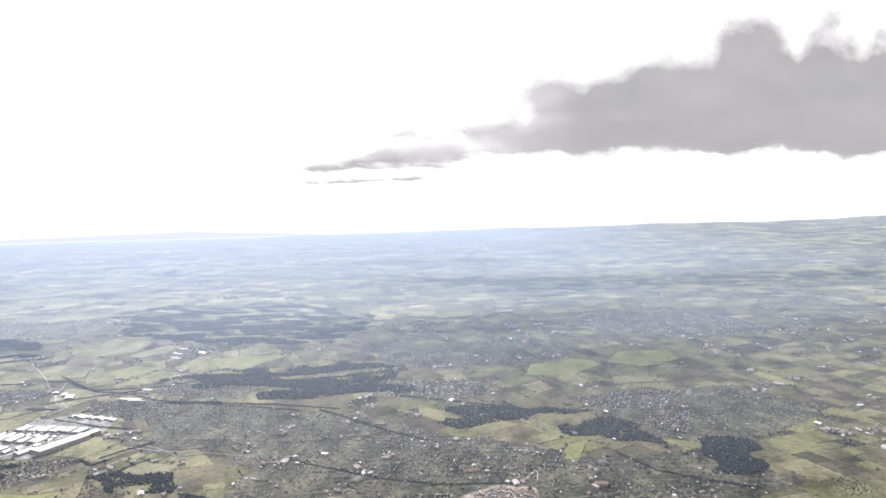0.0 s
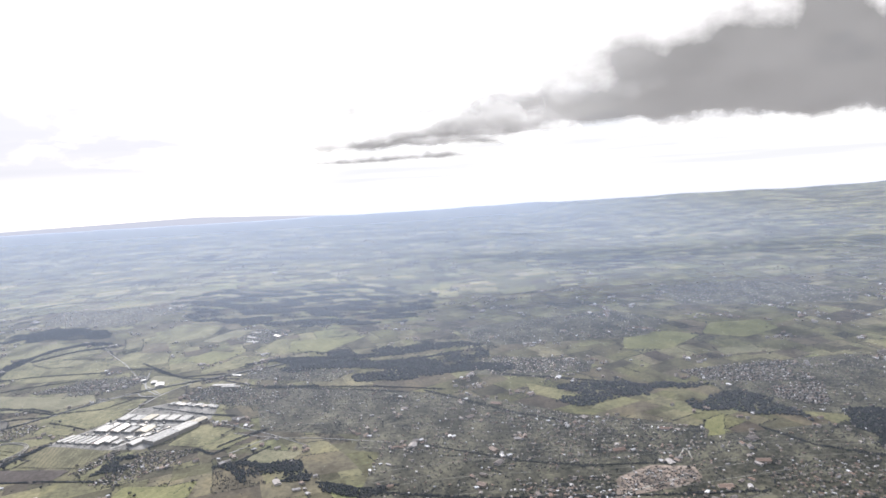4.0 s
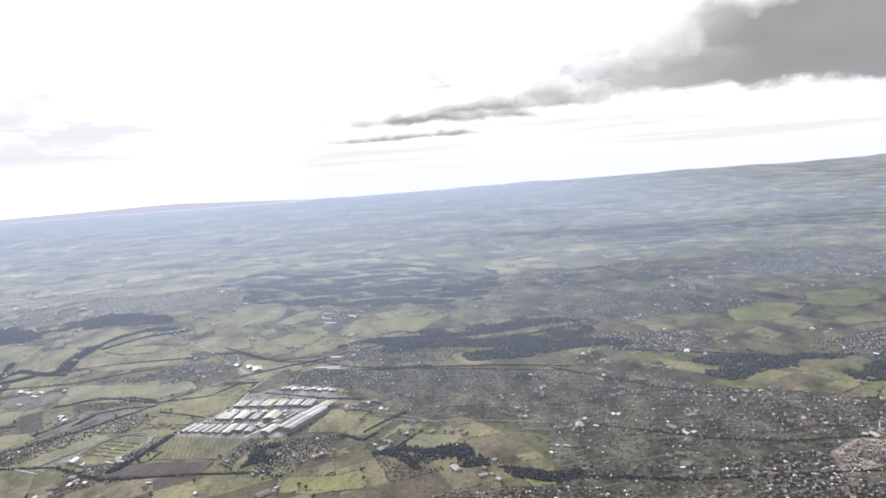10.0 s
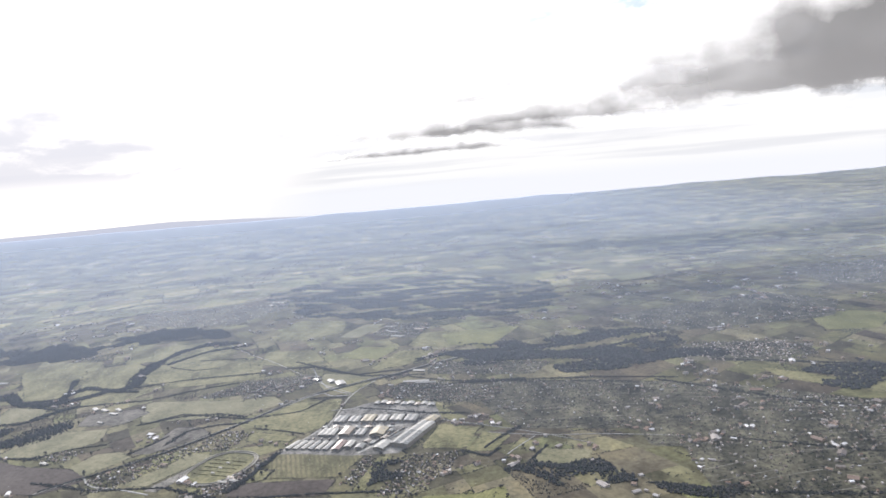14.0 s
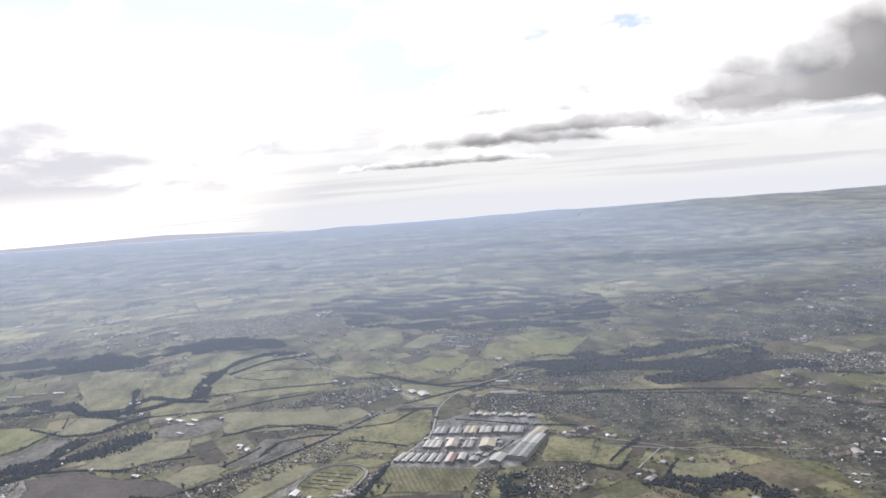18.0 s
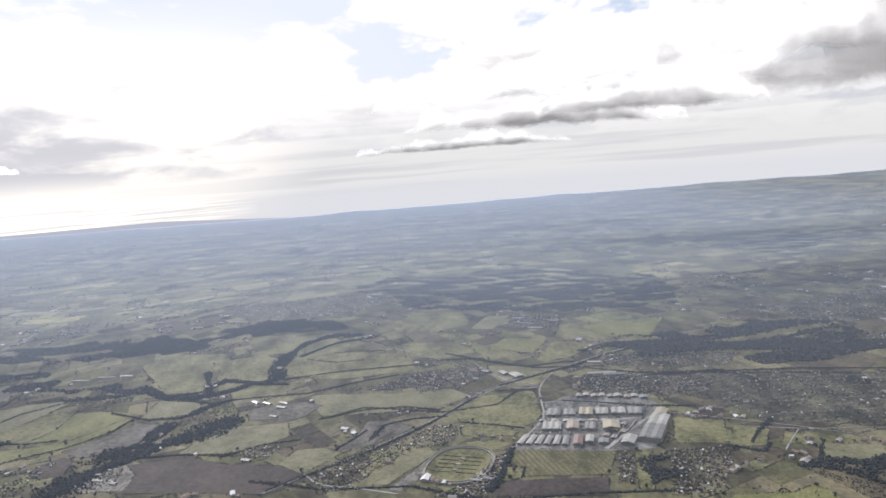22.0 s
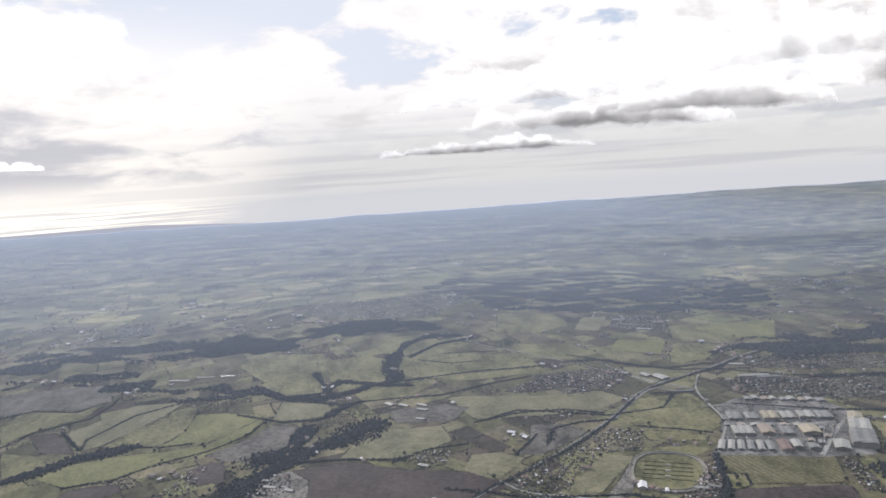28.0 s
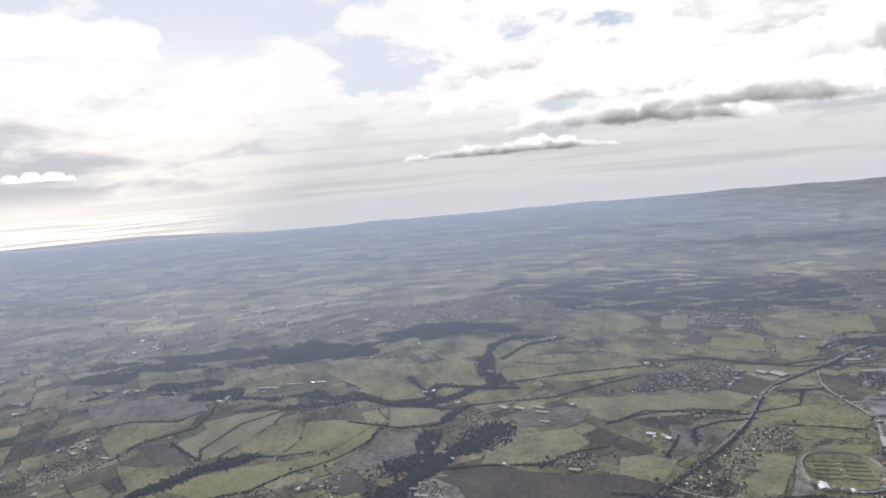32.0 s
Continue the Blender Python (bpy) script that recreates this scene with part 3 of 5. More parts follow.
field("straw", [(-542, 618), (-520, 610), (-557, 562), (-576, 568)])
field("green", [(-484, 722), (-432, 726), (-436, 657), (-453, 640), (-501, 661), (-508, 684)])
field("green", [(-503, 655), (-458, 634), (-464, 625), (-502, 633)])
field("orchard", [(-467, 601), (-397, 586), (-413, 547), (-468, 556), (-463, 569), (-476, 576)])
field("green", [(-477, 573), (-465, 567), (-469, 554), (-480, 551), (-483, 557)])
field("ploughed", [(-480, 551), (-414, 544), (-421, 519), (-492, 533)])
field("ploughed", [(-757, 632), (-714, 637), (-675, 617), (-622, 604), (-611, 580), (-634, 560), (-745, 581)])
field("ploughed", [(-998, 754), (-974, 754), (-928, 693), (-963, 706)])
field("green", [(-340, 634), (-307, 617), (-322, 578), (-355, 586)])
field("green", [(-305, 607), (-284, 596), (-300, 568), (-323, 573)])
field("green", [(-277, 589), (-266, 581), (-276, 568), (-290, 566)])
field("straw", [(-265, 565), (-229, 555), (-244, 528), (-275, 543)])
field("green", [(-387, 578), (-376, 575), (-392, 522), (-401, 524)])
field("lime", [(-344, 482), (-328, 499), (-299, 511), (-296, 482), (-329, 479)])
field("lime", [(-334, 954), (-281, 964), (-226, 968), (-275, 878), (-323, 895)])
field("green", [(-549, 1102), (-472, 1088), (-467, 1014), (-510, 980), (-563, 992)])
field("straw", [(-442, 1052), (-409, 1047), (-442, 972), (-471, 982)])
field("green", [(-358, 973), (-259, 960), (-327, 887), (-376, 909)])
field("lime", [(-436, 924), (-384, 906), (-411, 851), (-457, 878)])
field("green", [(-383, 892), (-336, 874), (-378, 820), (-415, 818)])
field("green", [(-557, 937), (-494, 927), (-471, 870), (-511, 856), (-549, 873)])
field("heath", [(-12, 1484), (82, 1392), (74, 1254), (-35, 1265), (-72, 1324)])
field("heath", [(-18, 1624), (65, 1589), (55, 1502), (-36, 1532)])
field("lime", [(-354, 506), (-306, 502), (-310, 484), (-354, 484)])
field("green", [(229, 580), (307, 676), (361, 655), (334, 599), (281, 591), (230, 566)])
field("lime", [(101, 575), (123, 588), (102, 532), (82, 522)])
field("lime", [(111, 883), (172, 893), (201, 860), (146, 804), (94, 816)])
field("lime", [(235, 924), (304, 927), (305, 874), (245, 836), (204, 868)])
field("straw", [(193, 793), (240, 798), (237, 768), (192, 763)])
field("green", [(-34, 706), (-10, 686), (20, 652), (5, 632), (-29, 671)])
field("fallow", [(-1100, 891), (-1052, 897), (-995, 902), (-957, 827), (-980, 808), (-1032, 827), (-1059, 819)])
field("green", [(-1049, 801), (-1028, 820), (-977, 801), (-963, 828), (-963, 781), (-999, 765), (-1012, 738)])
field("straw", [(-952, 757), (-929, 808), (-882, 807), (-887, 777), (-918, 711), (-929, 702), (-965, 747)])
field("green", [(-1000, 718), (-965, 701), (-938, 674), (-952, 662), (-967, 661)])
field("ploughed", [(-908, 620), (-905, 630), (-873, 634), (-865, 621), (-883, 608)])
field("ploughed", [(-832, 650), (-818, 665), (-805, 654), (-799, 625), (-815, 621), (-827, 635)])
field("green", [(-675, 948), (-631, 979), (-594, 961), (-624, 919), (-662, 894)])
field("green", [(-663, 882), (-587, 907), (-546, 858), (-573, 834), (-639, 827), (-669, 851)])
field("green", [(-728, 810), (-686, 820), (-639, 827), (-675, 778), (-716, 781)])
field("straw", [(-639, 769), (-556, 747), (-505, 750), (-488, 726), (-519, 700), (-566, 698), (-620, 705)])
field("fallow", [(-689, 747), (-643, 751), (-622, 733), (-638, 706), (-684, 713)])
field("green", [(-863, 928), (-830, 971), (-769, 954), (-757, 875), (-756, 793), (-784, 800)])
field("green", [(-721, 997), (-655, 1007), (-600, 931), (-640, 903), (-699, 928)])
field("green", [(-564, 623), (-479, 620), (-467, 611), (-494, 593), (-525, 594)])
field("straw", [(-464, 816), (-415, 797), (-407, 785), (-457, 757), (-467, 789)])
field("green", [(-429, 791), (-403, 774), (-425, 741), (-454, 752)])
field("green", [(-695, 900), (-636, 930), (-546, 882), (-537, 818), (-614, 810), (-676, 845)])
field("gravel", [(-776, 590), (-775, 626), (-755, 632), (-740, 612), (-736, 584)])
field("gravel", [(-556, 555), (-520, 610), (-514, 608), (-544, 551)])
road("pale", 1.4, [(-405, 775), (-426, 736), (-431, 692), (-434, 657), (-448, 633), (-467, 603)])
road("pale", 1.0, [(-425, 738), (-466, 784), (-495, 826), (-528, 874), (-582, 939), (-631, 1008)])
road("rail", 1.9, [(-638, 561), (-614, 587), (-583, 614), (-547, 647), (-516, 679), (-483, 727), (-459, 752), (-407, 783), (-383, 794), (-349, 820), (-311, 842), (-275, 858), (-246, 867)])
road("pale", 1.4, [(-436, 651), (-413, 645), (-382, 639), (-362, 638)])
road("pale", 2.9, [(-404, 587), (-374, 621), (-350, 645)])
road("grey", 1.6, [(-515, 676), (-458, 754), (-446, 734), (-427, 733)])
road("grey", 0.8, [(-302, 605), (-258, 588), (-215, 583), (-162, 567)])
road("pale", 1.6, [(-10, 429), (-1, 442), (7, 455), (23, 462), (49, 473)])
road("grey", 0.8, [(-292, 559), (-280, 574), (-266, 590)])
road("grey", 1.7, [(-1146, 1042), (-1121, 1093), (-1135, 1194), (-1173, 1301), (-1232, 1398), (-1282, 1475)])
road("grey", 2.0, [(-1113, 1018), (-1098, 1092), (-1036, 1103)])
road("grey", 1.4, [(-426, 735), (-451, 759), (-466, 792), (-480, 838)])
road("grey", 1.3, [(-379, 674), (-412, 691), (-439, 692)])
road("grey", 1.4, [(-615, 589), (-602, 569), (-579, 563), (-549, 548)])
road("grey", 0.8, [(-337, 642), (-301, 620), (-261, 594), (-226, 566)])
road("pale", 1.0, [(56, 503), (69, 524), (66, 502)])
wood([(-1177, 1025), (-1151, 1066), (-1109, 1083), (-1056, 1097), (-977, 1110), (-935, 1096), (-913, 1040), (-935, 999), (-1002, 998), (-1059, 989), (-1096, 948), (-1114, 914)])
wood([(-1054, 952), (-1015, 964), (-955, 923), (-915, 861), (-855, 848), (-826, 856), (-804, 812), (-844, 806), (-905, 830), (-951, 866), (-992, 881), (-1043, 915)])
wood([(-569, 1176), (-512, 1377), (-406, 1498), (-271, 1422), (-130, 1268), (-141, 1109), (-242, 1039), (-381, 1076), (-486, 1137)])
wood([(-337, 862), (-298, 891), (-263, 878), (-197, 872), (-146, 867), (-90, 825), (-34, 753), (-123, 745), (-174, 776), (-271, 829), (-322, 816)])
wood([(-20, 675), (41, 709), (130, 668), (176, 641), (187, 587), (176, 548), (143, 590), (101, 619), (43, 643), (-11, 639)])
wood([(221, 567), (259, 585), (261, 539), (243, 506), (211, 503), (194, 511)])
wood([(-333, 829), (-317, 871), (-229, 873), (-130, 918), (-65, 875), (-64, 746), (-153, 737), (-249, 773)])
wood([(-375, 578), (-363, 576), (-383, 522), (-390, 523)])
wood([(-296, 539), (-265, 533), (-227, 525), (-214, 510), (-239, 501), (-275, 511)])
wood([(-210, 499), (-162, 487), (-133, 471), (-155, 460), (-201, 475)])
wood([(-960, 1056), (-937, 1103), (-838, 1062), (-792, 1053), (-824, 982), (-877, 980), (-925, 987)])
wood([(-812, 1087), (-736, 1096), (-644, 1069), (-629, 1022), (-732, 1026), (-789, 1030)])
wood([(201, 1674), (408, 1651), (254, 1438), (138, 1466)])
wood([(-972, 2430), (-804, 2129), (-924, 2061)])
wood([(-648, 1303), (-580, 1478), (-326, 1386), (-161, 1152), (-160, 1038), (-353, 1050), (-531, 1119)])
belt([(-819, 834), (-791, 800), (-758, 792), (-728, 810), (-713, 828), (-683, 835), (-692, 869), (-688, 914), (-673, 967), (-647, 997), (-612, 994)], 17)
belt([(-770, 881), (-759, 846), (-748, 806)], 9)
belt([(-791, 800), (-735, 771), (-716, 779), (-685, 781), (-642, 776), (-600, 793), (-555, 808)], 5)
belt([(-788, 590), (-783, 613), (-772, 630), (-756, 652), (-743, 672), (-727, 683), (-706, 706), (-700, 721)], 30)
belt([(-755, 717), (-760, 676), (-767, 667), (-783, 654)], 28)
belt([(-742, 741), (-734, 759), (-716, 779)], 12)
belt([(-823, 761), (-779, 735), (-751, 734), (-733, 746)], 6)
belt([(-1008, 731), (-997, 761), (-977, 770), (-957, 779), (-952, 814), (-957, 842)], 3)
belt([(-1056, 814), (-1030, 823), (-978, 802), (-962, 826)], 3)
belt([(-910, 633), (-879, 640), (-854, 669), (-830, 685), (-803, 714), (-793, 744)], 3)
belt([(-917, 699), (-898, 706), (-870, 700), (-843, 706)], 3)
belt([(-889, 705), (-909, 691), (-927, 685), (-936, 670), (-951, 659), (-962, 652)], 16)
belt([(-969, 753), (-931, 703), (-936, 727), (-917, 777), (-882, 807), (-873, 813)], 4)
belt([(-755, 646), (-723, 644), (-683, 636), (-675, 640)], 6)
belt([(-683, 633), (-658, 653), (-629, 658)], 4)
belt([(-501, 661), (-475, 650), (-454, 638)], 3)
belt([(-468, 601), (-477, 576), (-480, 560), (-491, 540)], 8)
belt([(-476, 574), (-464, 568), (-469, 553)], 2)
belt([(-513, 848), (-478, 846), (-452, 819), (-425, 800), (-389, 806), (-377, 806)], 7)
belt([(-634, 914), (-599, 913), (-574, 910)], 3)
belt([(-620, 975), (-588, 953), (-572, 928)], 4)
belt([(-662, 894), (-627, 872), (-597, 874)], 3)
belt([(-621, 698), (-582, 709), (-546, 707), (-517, 693)], 5)
belt([(-599, 630), (-586, 648), (-577, 663)], 4)
belt([(-525, 666), (-559, 633), (-587, 610), (-618, 583), (-636, 565)], 7)
belt([(-484, 720), (-504, 692), (-525, 666)], 5)
belt([(-461, 747), (-410, 776), (-385, 788), (-353, 812), (-315, 834)], 5)
belt([(-428, 729), (-451, 732), (-466, 732)], 3)
belt([(-412, 691), (-382, 678), (-351, 662), (-314, 653)], 5)
belt([(-369, 779), (-330, 753), (-295, 743), (-252, 739)], 5)
belt([(-324, 574), (-306, 560), (-295, 572)], 6)
belt([(-275, 539), (-242, 525), (-223, 521)], 10)
belt([(-512, 677), (-540, 678), (-563, 670), (-573, 642)], 5)
belt([(-302, 743), (-241, 732), (-187, 721), (-116, 699)], 5)
belt([(-137, 699), (-97, 663), (-55, 622), (-11, 590)], 6)
belt([(-260, 570), (-271, 554), (-280, 541)], 4)
belt([(-274, 612), (-294, 592), (-307, 575)], 7)
belt([(-924, 1029), (-869, 1043), (-773, 1045), (-750, 1108)], 8)
belt([(-784, 800), (-754, 811), (-743, 850), (-669, 814)], 10)
belt([(-677, 832), (-615, 837), (-539, 838)], 6)
belt([(-650, 582), (-597, 563), (-540, 557), (-512, 539), (-488, 526), (-429, 524), (-367, 516)], 5)
belt([(-64, 746), (6, 714), (61, 687), (91, 668)], 6)
belt([(-208, 498), (-152, 474), (-94, 460), (-32, 453)], 6)
belt([(-32, 453), (21, 450), (96, 448)], 5)
belt([(-130, 556), (-55, 514), (-13, 500), (54, 497)], 4)
belt([(140, 552), (161, 514), (187, 496), (226, 477)], 6)
belt([(-362, 843), (-316, 860), (-259, 853), (-204, 857)], 12)
belt([(-506, 874), (-422, 795), (-353, 782)], 4)
belt([(-610, 702), (-583, 715), (-515, 687), (-468, 696), (-447, 728)], 4)
belt([(-670, 908), (-636, 960), (-590, 982)], 8)
belt([(-364, 732), (-319, 743), (-268, 734), (-158, 698)], 5)

hedge_rows()


# ---- houses ----
def part(name, bm, material, parent, label="", m=None):
    """One mesh object under a thing or under a part."""
    me = bpy.data.meshes.new(name)
    bm.to_mesh(me)
    bm.free()
    me.materials.append(material)
    ob = new(name, me)
    ob.parent = parent
    if m is not None:
        ob.matrix_local = m
    return tagged(ob, label)


def block(w, l, z0, z1, bevel=0.0, x=0.0, y=0.0):
    bm = bmesh.new()
    bmesh.ops.create_cube(bm, size=1)
    for v in bm.verts:
        v.co = Vector((x + v.co.x * w, y + v.co.y * l, z0 + (v.co.z + 0.5) * (z1 - z0)))
    if bevel:
        bmesh.ops.bevel(bm, geom=bm.edges[:], offset=bevel, segments=1, affect="EDGES")
    return bm


def gable(w, l, z, rise, over=0.2, thick=0.12, x=0.0, y=0.0):
    """A pitched roof with overhang and thickness; the ridge runs along y."""
    bm = bmesh.new()
    a, b = w / 2 + over, l / 2 + over
    drop = over * rise / (w / 2)
    pr = [(-a, z - drop), (0, z + rise), (a, z - drop), (a, z - drop - thick), (0, z + rise - thick), (-a, z - drop - thick)]
    ends = [[bm.verts.new((x + px, y + s * b, pz)) for px, pz in pr] for s in (-1, 1)]
    n = len(pr)
    for i in range(n):
        bm.faces.new([ends[0][i], ends[0][(i + 1) % n], ends[1][(i + 1) % n], ends[1][i]])
    bm.faces.new(ends[0][::-1])
    bm.faces.new(ends[1])
    bmesh.ops.recalc_face_normals(bm, faces=bm.faces[:])
    return bm


def gabled_walls(w, l, h, rise):
    """Walls with their gable ends."""
    bm = bmesh.new()
    pr = [(-w / 2, -0.6), (w / 2, -0.6), (w / 2, h), (0, h + rise - 0.1), (-w / 2, h)]
    ends = [[bm.verts.new((px, s * l / 2, pz)) for px, pz in pr] for s in (-1, 1)]
    for i in range(5):
        bm.faces.new([ends[0][i], ends[0][(i + 1) % 5], ends[1][(i + 1) % 5], ends[1][i]])
    bm.faces.new(ends[0][::-1])
    bm.faces.new(ends[1])
    bmesh.ops.recalc_face_normals(bm, faces=bm.faces[:])
    return bm


WALLS = [painted("cream_render", (0.259, 0.230, 0.194)), painted("white_render", (0.317, 0.302, 0.288)), painted("ochre_render", (0.209, 0.158, 0.108)), painted("pink_render", (0.223, 0.180, 0.151))]
ROOFS = [painted("terracotta_tiles", (0.122, 0.086, 0.068), 0.55, 2.0), painted("faded_tiles", (0.158, 0.126, 0.108), 0.55, 2.0), painted("brown_tiles", (0.115, 0.083, 0.065), 0.55, 2.0), painted("grey_roofing", (0.194, 0.187, 0.180), 0.6, 2.0)]
GLASS = painted("dark_window_glass", (0.03, 0.035, 0.04), 0.15, 1.0, 0.6)
SHUTTER = painted("brown_shutters", (0.12, 0.08, 0.05), 0.6)


def house(k):
    """A small family house: walls, pitched roof, chimney, door and windows."""
    w, l, h = ((1.9, 2.7, 1.5), (2.3, 2.5, 1.7), (1.8, 3.4, 1.1), (2.2, 2.9, 2.1), (2.6, 2.9, 1.6))[k % 5]
    rise = w * 0.2
    e = new("house")
    wall = part("wall", gabled_walls(w, l, h, rise), WALLS[k % 4], e)
    part("roof", gable(w, l, h, rise), ROOFS[(k * 3 + k // 4) % 4], e)
    part("chimney", block(0.3, 0.3, h + rise * 0.3, h + rise + 0.4, 0.03, w * 0.2, l * 0.2), WALLS[(k + 1) % 4], e)
    part("door", block(0.06, 0.36, 0.0, 0.75, 0.01, w / 2 + 0.01, 0.3), SHUTTER, wall)
    for s in (-1, 1):
        part("window", block(0.05, 0.5, h - 0.85, h - 0.35, 0.01, s * w / 2, -l * 0.28), GLASS, wall)
        part("window", block(0.5, 0.05, h - 0.85, h - 0.35, 0.01, 0.1 * s, s * l / 2), GLASS, wall)
    names = ("cream", "white", "ochre", "pinkish")[k % 4], ("terracotta tiled", "faded tiled", "brown tiled", "grey")[(k * 3 + k // 4) % 4]
    return tagged(e, f"small {names[0]} rendered house with a {names[1]} pitched roof", "house", "houses in the villages")


HOUSES = []
used_house = set()


def spots(poly, n, gap):
    """Places inside an outline, no two nearer than gap."""
    p = np.asarray(poly, float)
    lo, hi = p.min(0), p.max(0)
    got = np.zeros((0, 2))
    for _ in range(14):
        c = rng.uniform(lo, hi, (n * 2, 2))
        c = c[inside(poly, c[:, 0], c[:, 1])]
        for q in c:
            if len(got) >= n:
                return got
            if len(got) == 0 or ((got - q) ** 2).sum(1).min() > gap * gap:
                got = np.vstack([got, q])
    return got


def house_arrays(x, y, w, l, h, rise, turn):
    """Plain gabled houses for the distance: a wall shell and a roof shell each."""
    n = len(x)
    one = np.ones(n)
    a, b = w / 2, l / 2
    wv = [(-a, -b, -0.6 * one), (a, -b, -0.6 * one), (a, b, -0.6 * one), (-a, b, -0.6 * one), (-a, -b, h), (a, -b, h), (a, b, h), (-a, b, h), (0 * a, -b, h + rise * 0.9), (0 * a, b, h + rise * 0.9)]
    c, d = a * 1.12, b * 1.08
    rv = [(-c, -d, h - 0.06), (0 * a, -d, h + rise), (c, -d, h - 0.06), (-c, d, h - 0.06), (0 * a, d, h + rise), (c, d, h - 0.06)]
    v = np.stack([np.stack(q, 1) for q in wv + rv], 1)
    cs, sn = np.cos(turn)[:, None], np.sin(turn)[:, None]
    vx, vy = v[..., 0] * cs - v[..., 1] * sn, v[..., 0] * sn + v[..., 1] * cs
    z0 = gz(x, y)
    v = np.stack([vx + x[:, None], vy + y[:, None], v[..., 2] + z0[:, None]], -1)
    f = np.array([(0, 1, 5), (0, 5, 4), (1, 2, 6), (1, 6, 5), (2, 3, 7), (2, 7, 6), (3, 0, 4), (3, 4, 7), (4, 5, 8), (6, 7, 9), (10, 11, 14), (10, 14, 13), (11, 12, 15), (11, 15, 14)])
    mi = np.array([0] * 10 + [1] * 4)
    F = f[None] + (np.arange(n) * 16)[:, None, None]
    return v.reshape(-1, 3), F.reshape(-1, 3), np.tile(mi, n)


def plots_and_streets(poly, cs, sn, lane):
    """Garden ground under a quarter, and its bent streets."""
    global n_road
    n_road += 1
    tagged(draped("garden_ground", rounded(poly, 2), M["plots"], 0.21 + 0.006 * (n_road % 9), 24), "dark garden plots and lawns between houses", "gardens", kind="structure")
    p = np.asarray(poly, float)
    u, w = p[:, 0] * cs + p[:, 1] * sn, -p[:, 0] * sn + p[:, 1] * cs
    a = np.arange(u.min(), u.max(), 6.0)
    V, F = [], []
    for k in range(int(w.min() / lane) - 1, int(w.max() / lane) + 2):
        mid = k * lane - 5 * np.sin(a / 37)
        edge = [np.stack([a * cs - (mid + d) * sn, a * sn + (mid + d) * cs], 1) for d in (-0.24, 0.24)]
        c = (edge[0] + edge[1]) / 2
        ok = inside(poly, c[:, 0], c[:, 1]) & (np.sin(k * 2.1 + a / 61) + 0.6 * np.sin(a / 23 + k) > 0.25)
        for j in np.nonzero(ok[:-1] & ok[1:])[0]:
            F.append([len(V) + q for q in range(4)])
            V += [(*q, float(gz(*q)) + 0.42) for q in (edge[0][j], edge[0][j + 1], edge[1][j + 1], edge[1][j])]
    if F:
        tagged(new("streets", mesh_np("streets", V, F, [M["rail"]])), "narrow grey streets between rows of houses", "streets", kind="stuff")


def settlement(kind, n, poly):
    if kind != "far":
        TAKEN.append(poly)
    if kind == "near":
        c = spots(poly, n, 3.6)
        lean = rng.uniform(-0.5, 0.5)
        for q in c:
            k = int(rng.integers(0, len(HOUSES)))
            m = Matrix.Translation((q[0], q[1], float(gz(q[0], q[1])) - 0.05)) @ Matrix.Rotation(lean + rng.normal(0, 0.2) + math.pi / 2 * int(rng.integers(0, 4)), 4, "Z") @ Matrix.Scale(rng.uniform(0.50, 0.70), 4)
            if k in used_house:
                copy_thing(HOUSES[k], m)
            else:
                HOUSES[k].matrix_basis = m
                used_house.add(k)
        b = spots(poly, int(n * 2.2), 2.2)
        b = b[[((c - q) ** 2).sum(1).min() > 5.0 for q in b]]
        w = rng.uniform(0.9, 1.5, len(b))
        v, f, mi = house_arrays(b[:, 0], b[:, 1], w, w * rng.uniform(1.1, 2.0, len(b)), rng.uniform(0.5, 1.0, len(b)), w * 0.2, lean + rng.normal(0, 0.2, len(b)) + np.pi / 2 * rng.integers(0, 2, len(b)))
        tagged(new("garden_sheds", mesh_np("garden_sheds", v, f, [M["house_wall"], M["house_roof"]], mi)), "small sheds and garages between village houses", "sheds", kind="stuff")
        gardens(poly, n * 11)
        return
    c = spots(poly, n, 2.6 if kind == "far" else 2.3)
    # streets gather the houses in rows
    rows = rng.uniform(-0.45, 0.30)
    cs, sn, lane = math.cos(rows), math.sin(rows), 9.0
    plots_and_streets(poly, cs, sn, lane)
    u, q = c[:, 0] * cs + c[:, 1] * sn, -c[:, 0] * sn + c[:, 1] * cs
    q = q + 5 * np.sin(u / 37)
    k = np.round(q / lane)
    q = np.where(rng.random(len(q)) < 0.7, k * lane + np.where(q > k * lane, 1.9, -1.9) + rng.normal(0, 0.5, len(q)), q) - 5 * np.sin(u / 37)
    x, y = u * cs - q * sn, u * sn + q * cs
    m = len(x)
    big = rng.random(m) < 0.04
    w, l = rng.uniform(0.8, 1.4, m) * np.where(big, 1.6, 1), rng.uniform(1.1, 2.2, m) * np.where(big, 1.9, 1)
    h = rng.uniform(0.7, 1.4, m) if kind == "far" else rng.uniform(0.6, 1.3, m)
    v, f, mi = house_arrays(x, y, w, l, h, w * 0.2, rows + rng.normal(0, 0.25, m) + np.pi / 2 * rng.integers(0, 2, m))
    tagged(new("distant_houses", mesh_np("distant_houses", v, f, [M["house_wall"], M["house_roof" if kind == "far" else "town_roof"]], mi)), "scattered pale houses with tiled roofs" if kind == "far" else "dense small town of pale houses with tiled roofs", "houses", "distant villages", "stuff")
    gardens(poly, int(m * (5.5 if kind == "far" else 0.8)), (cs, sn, lane))


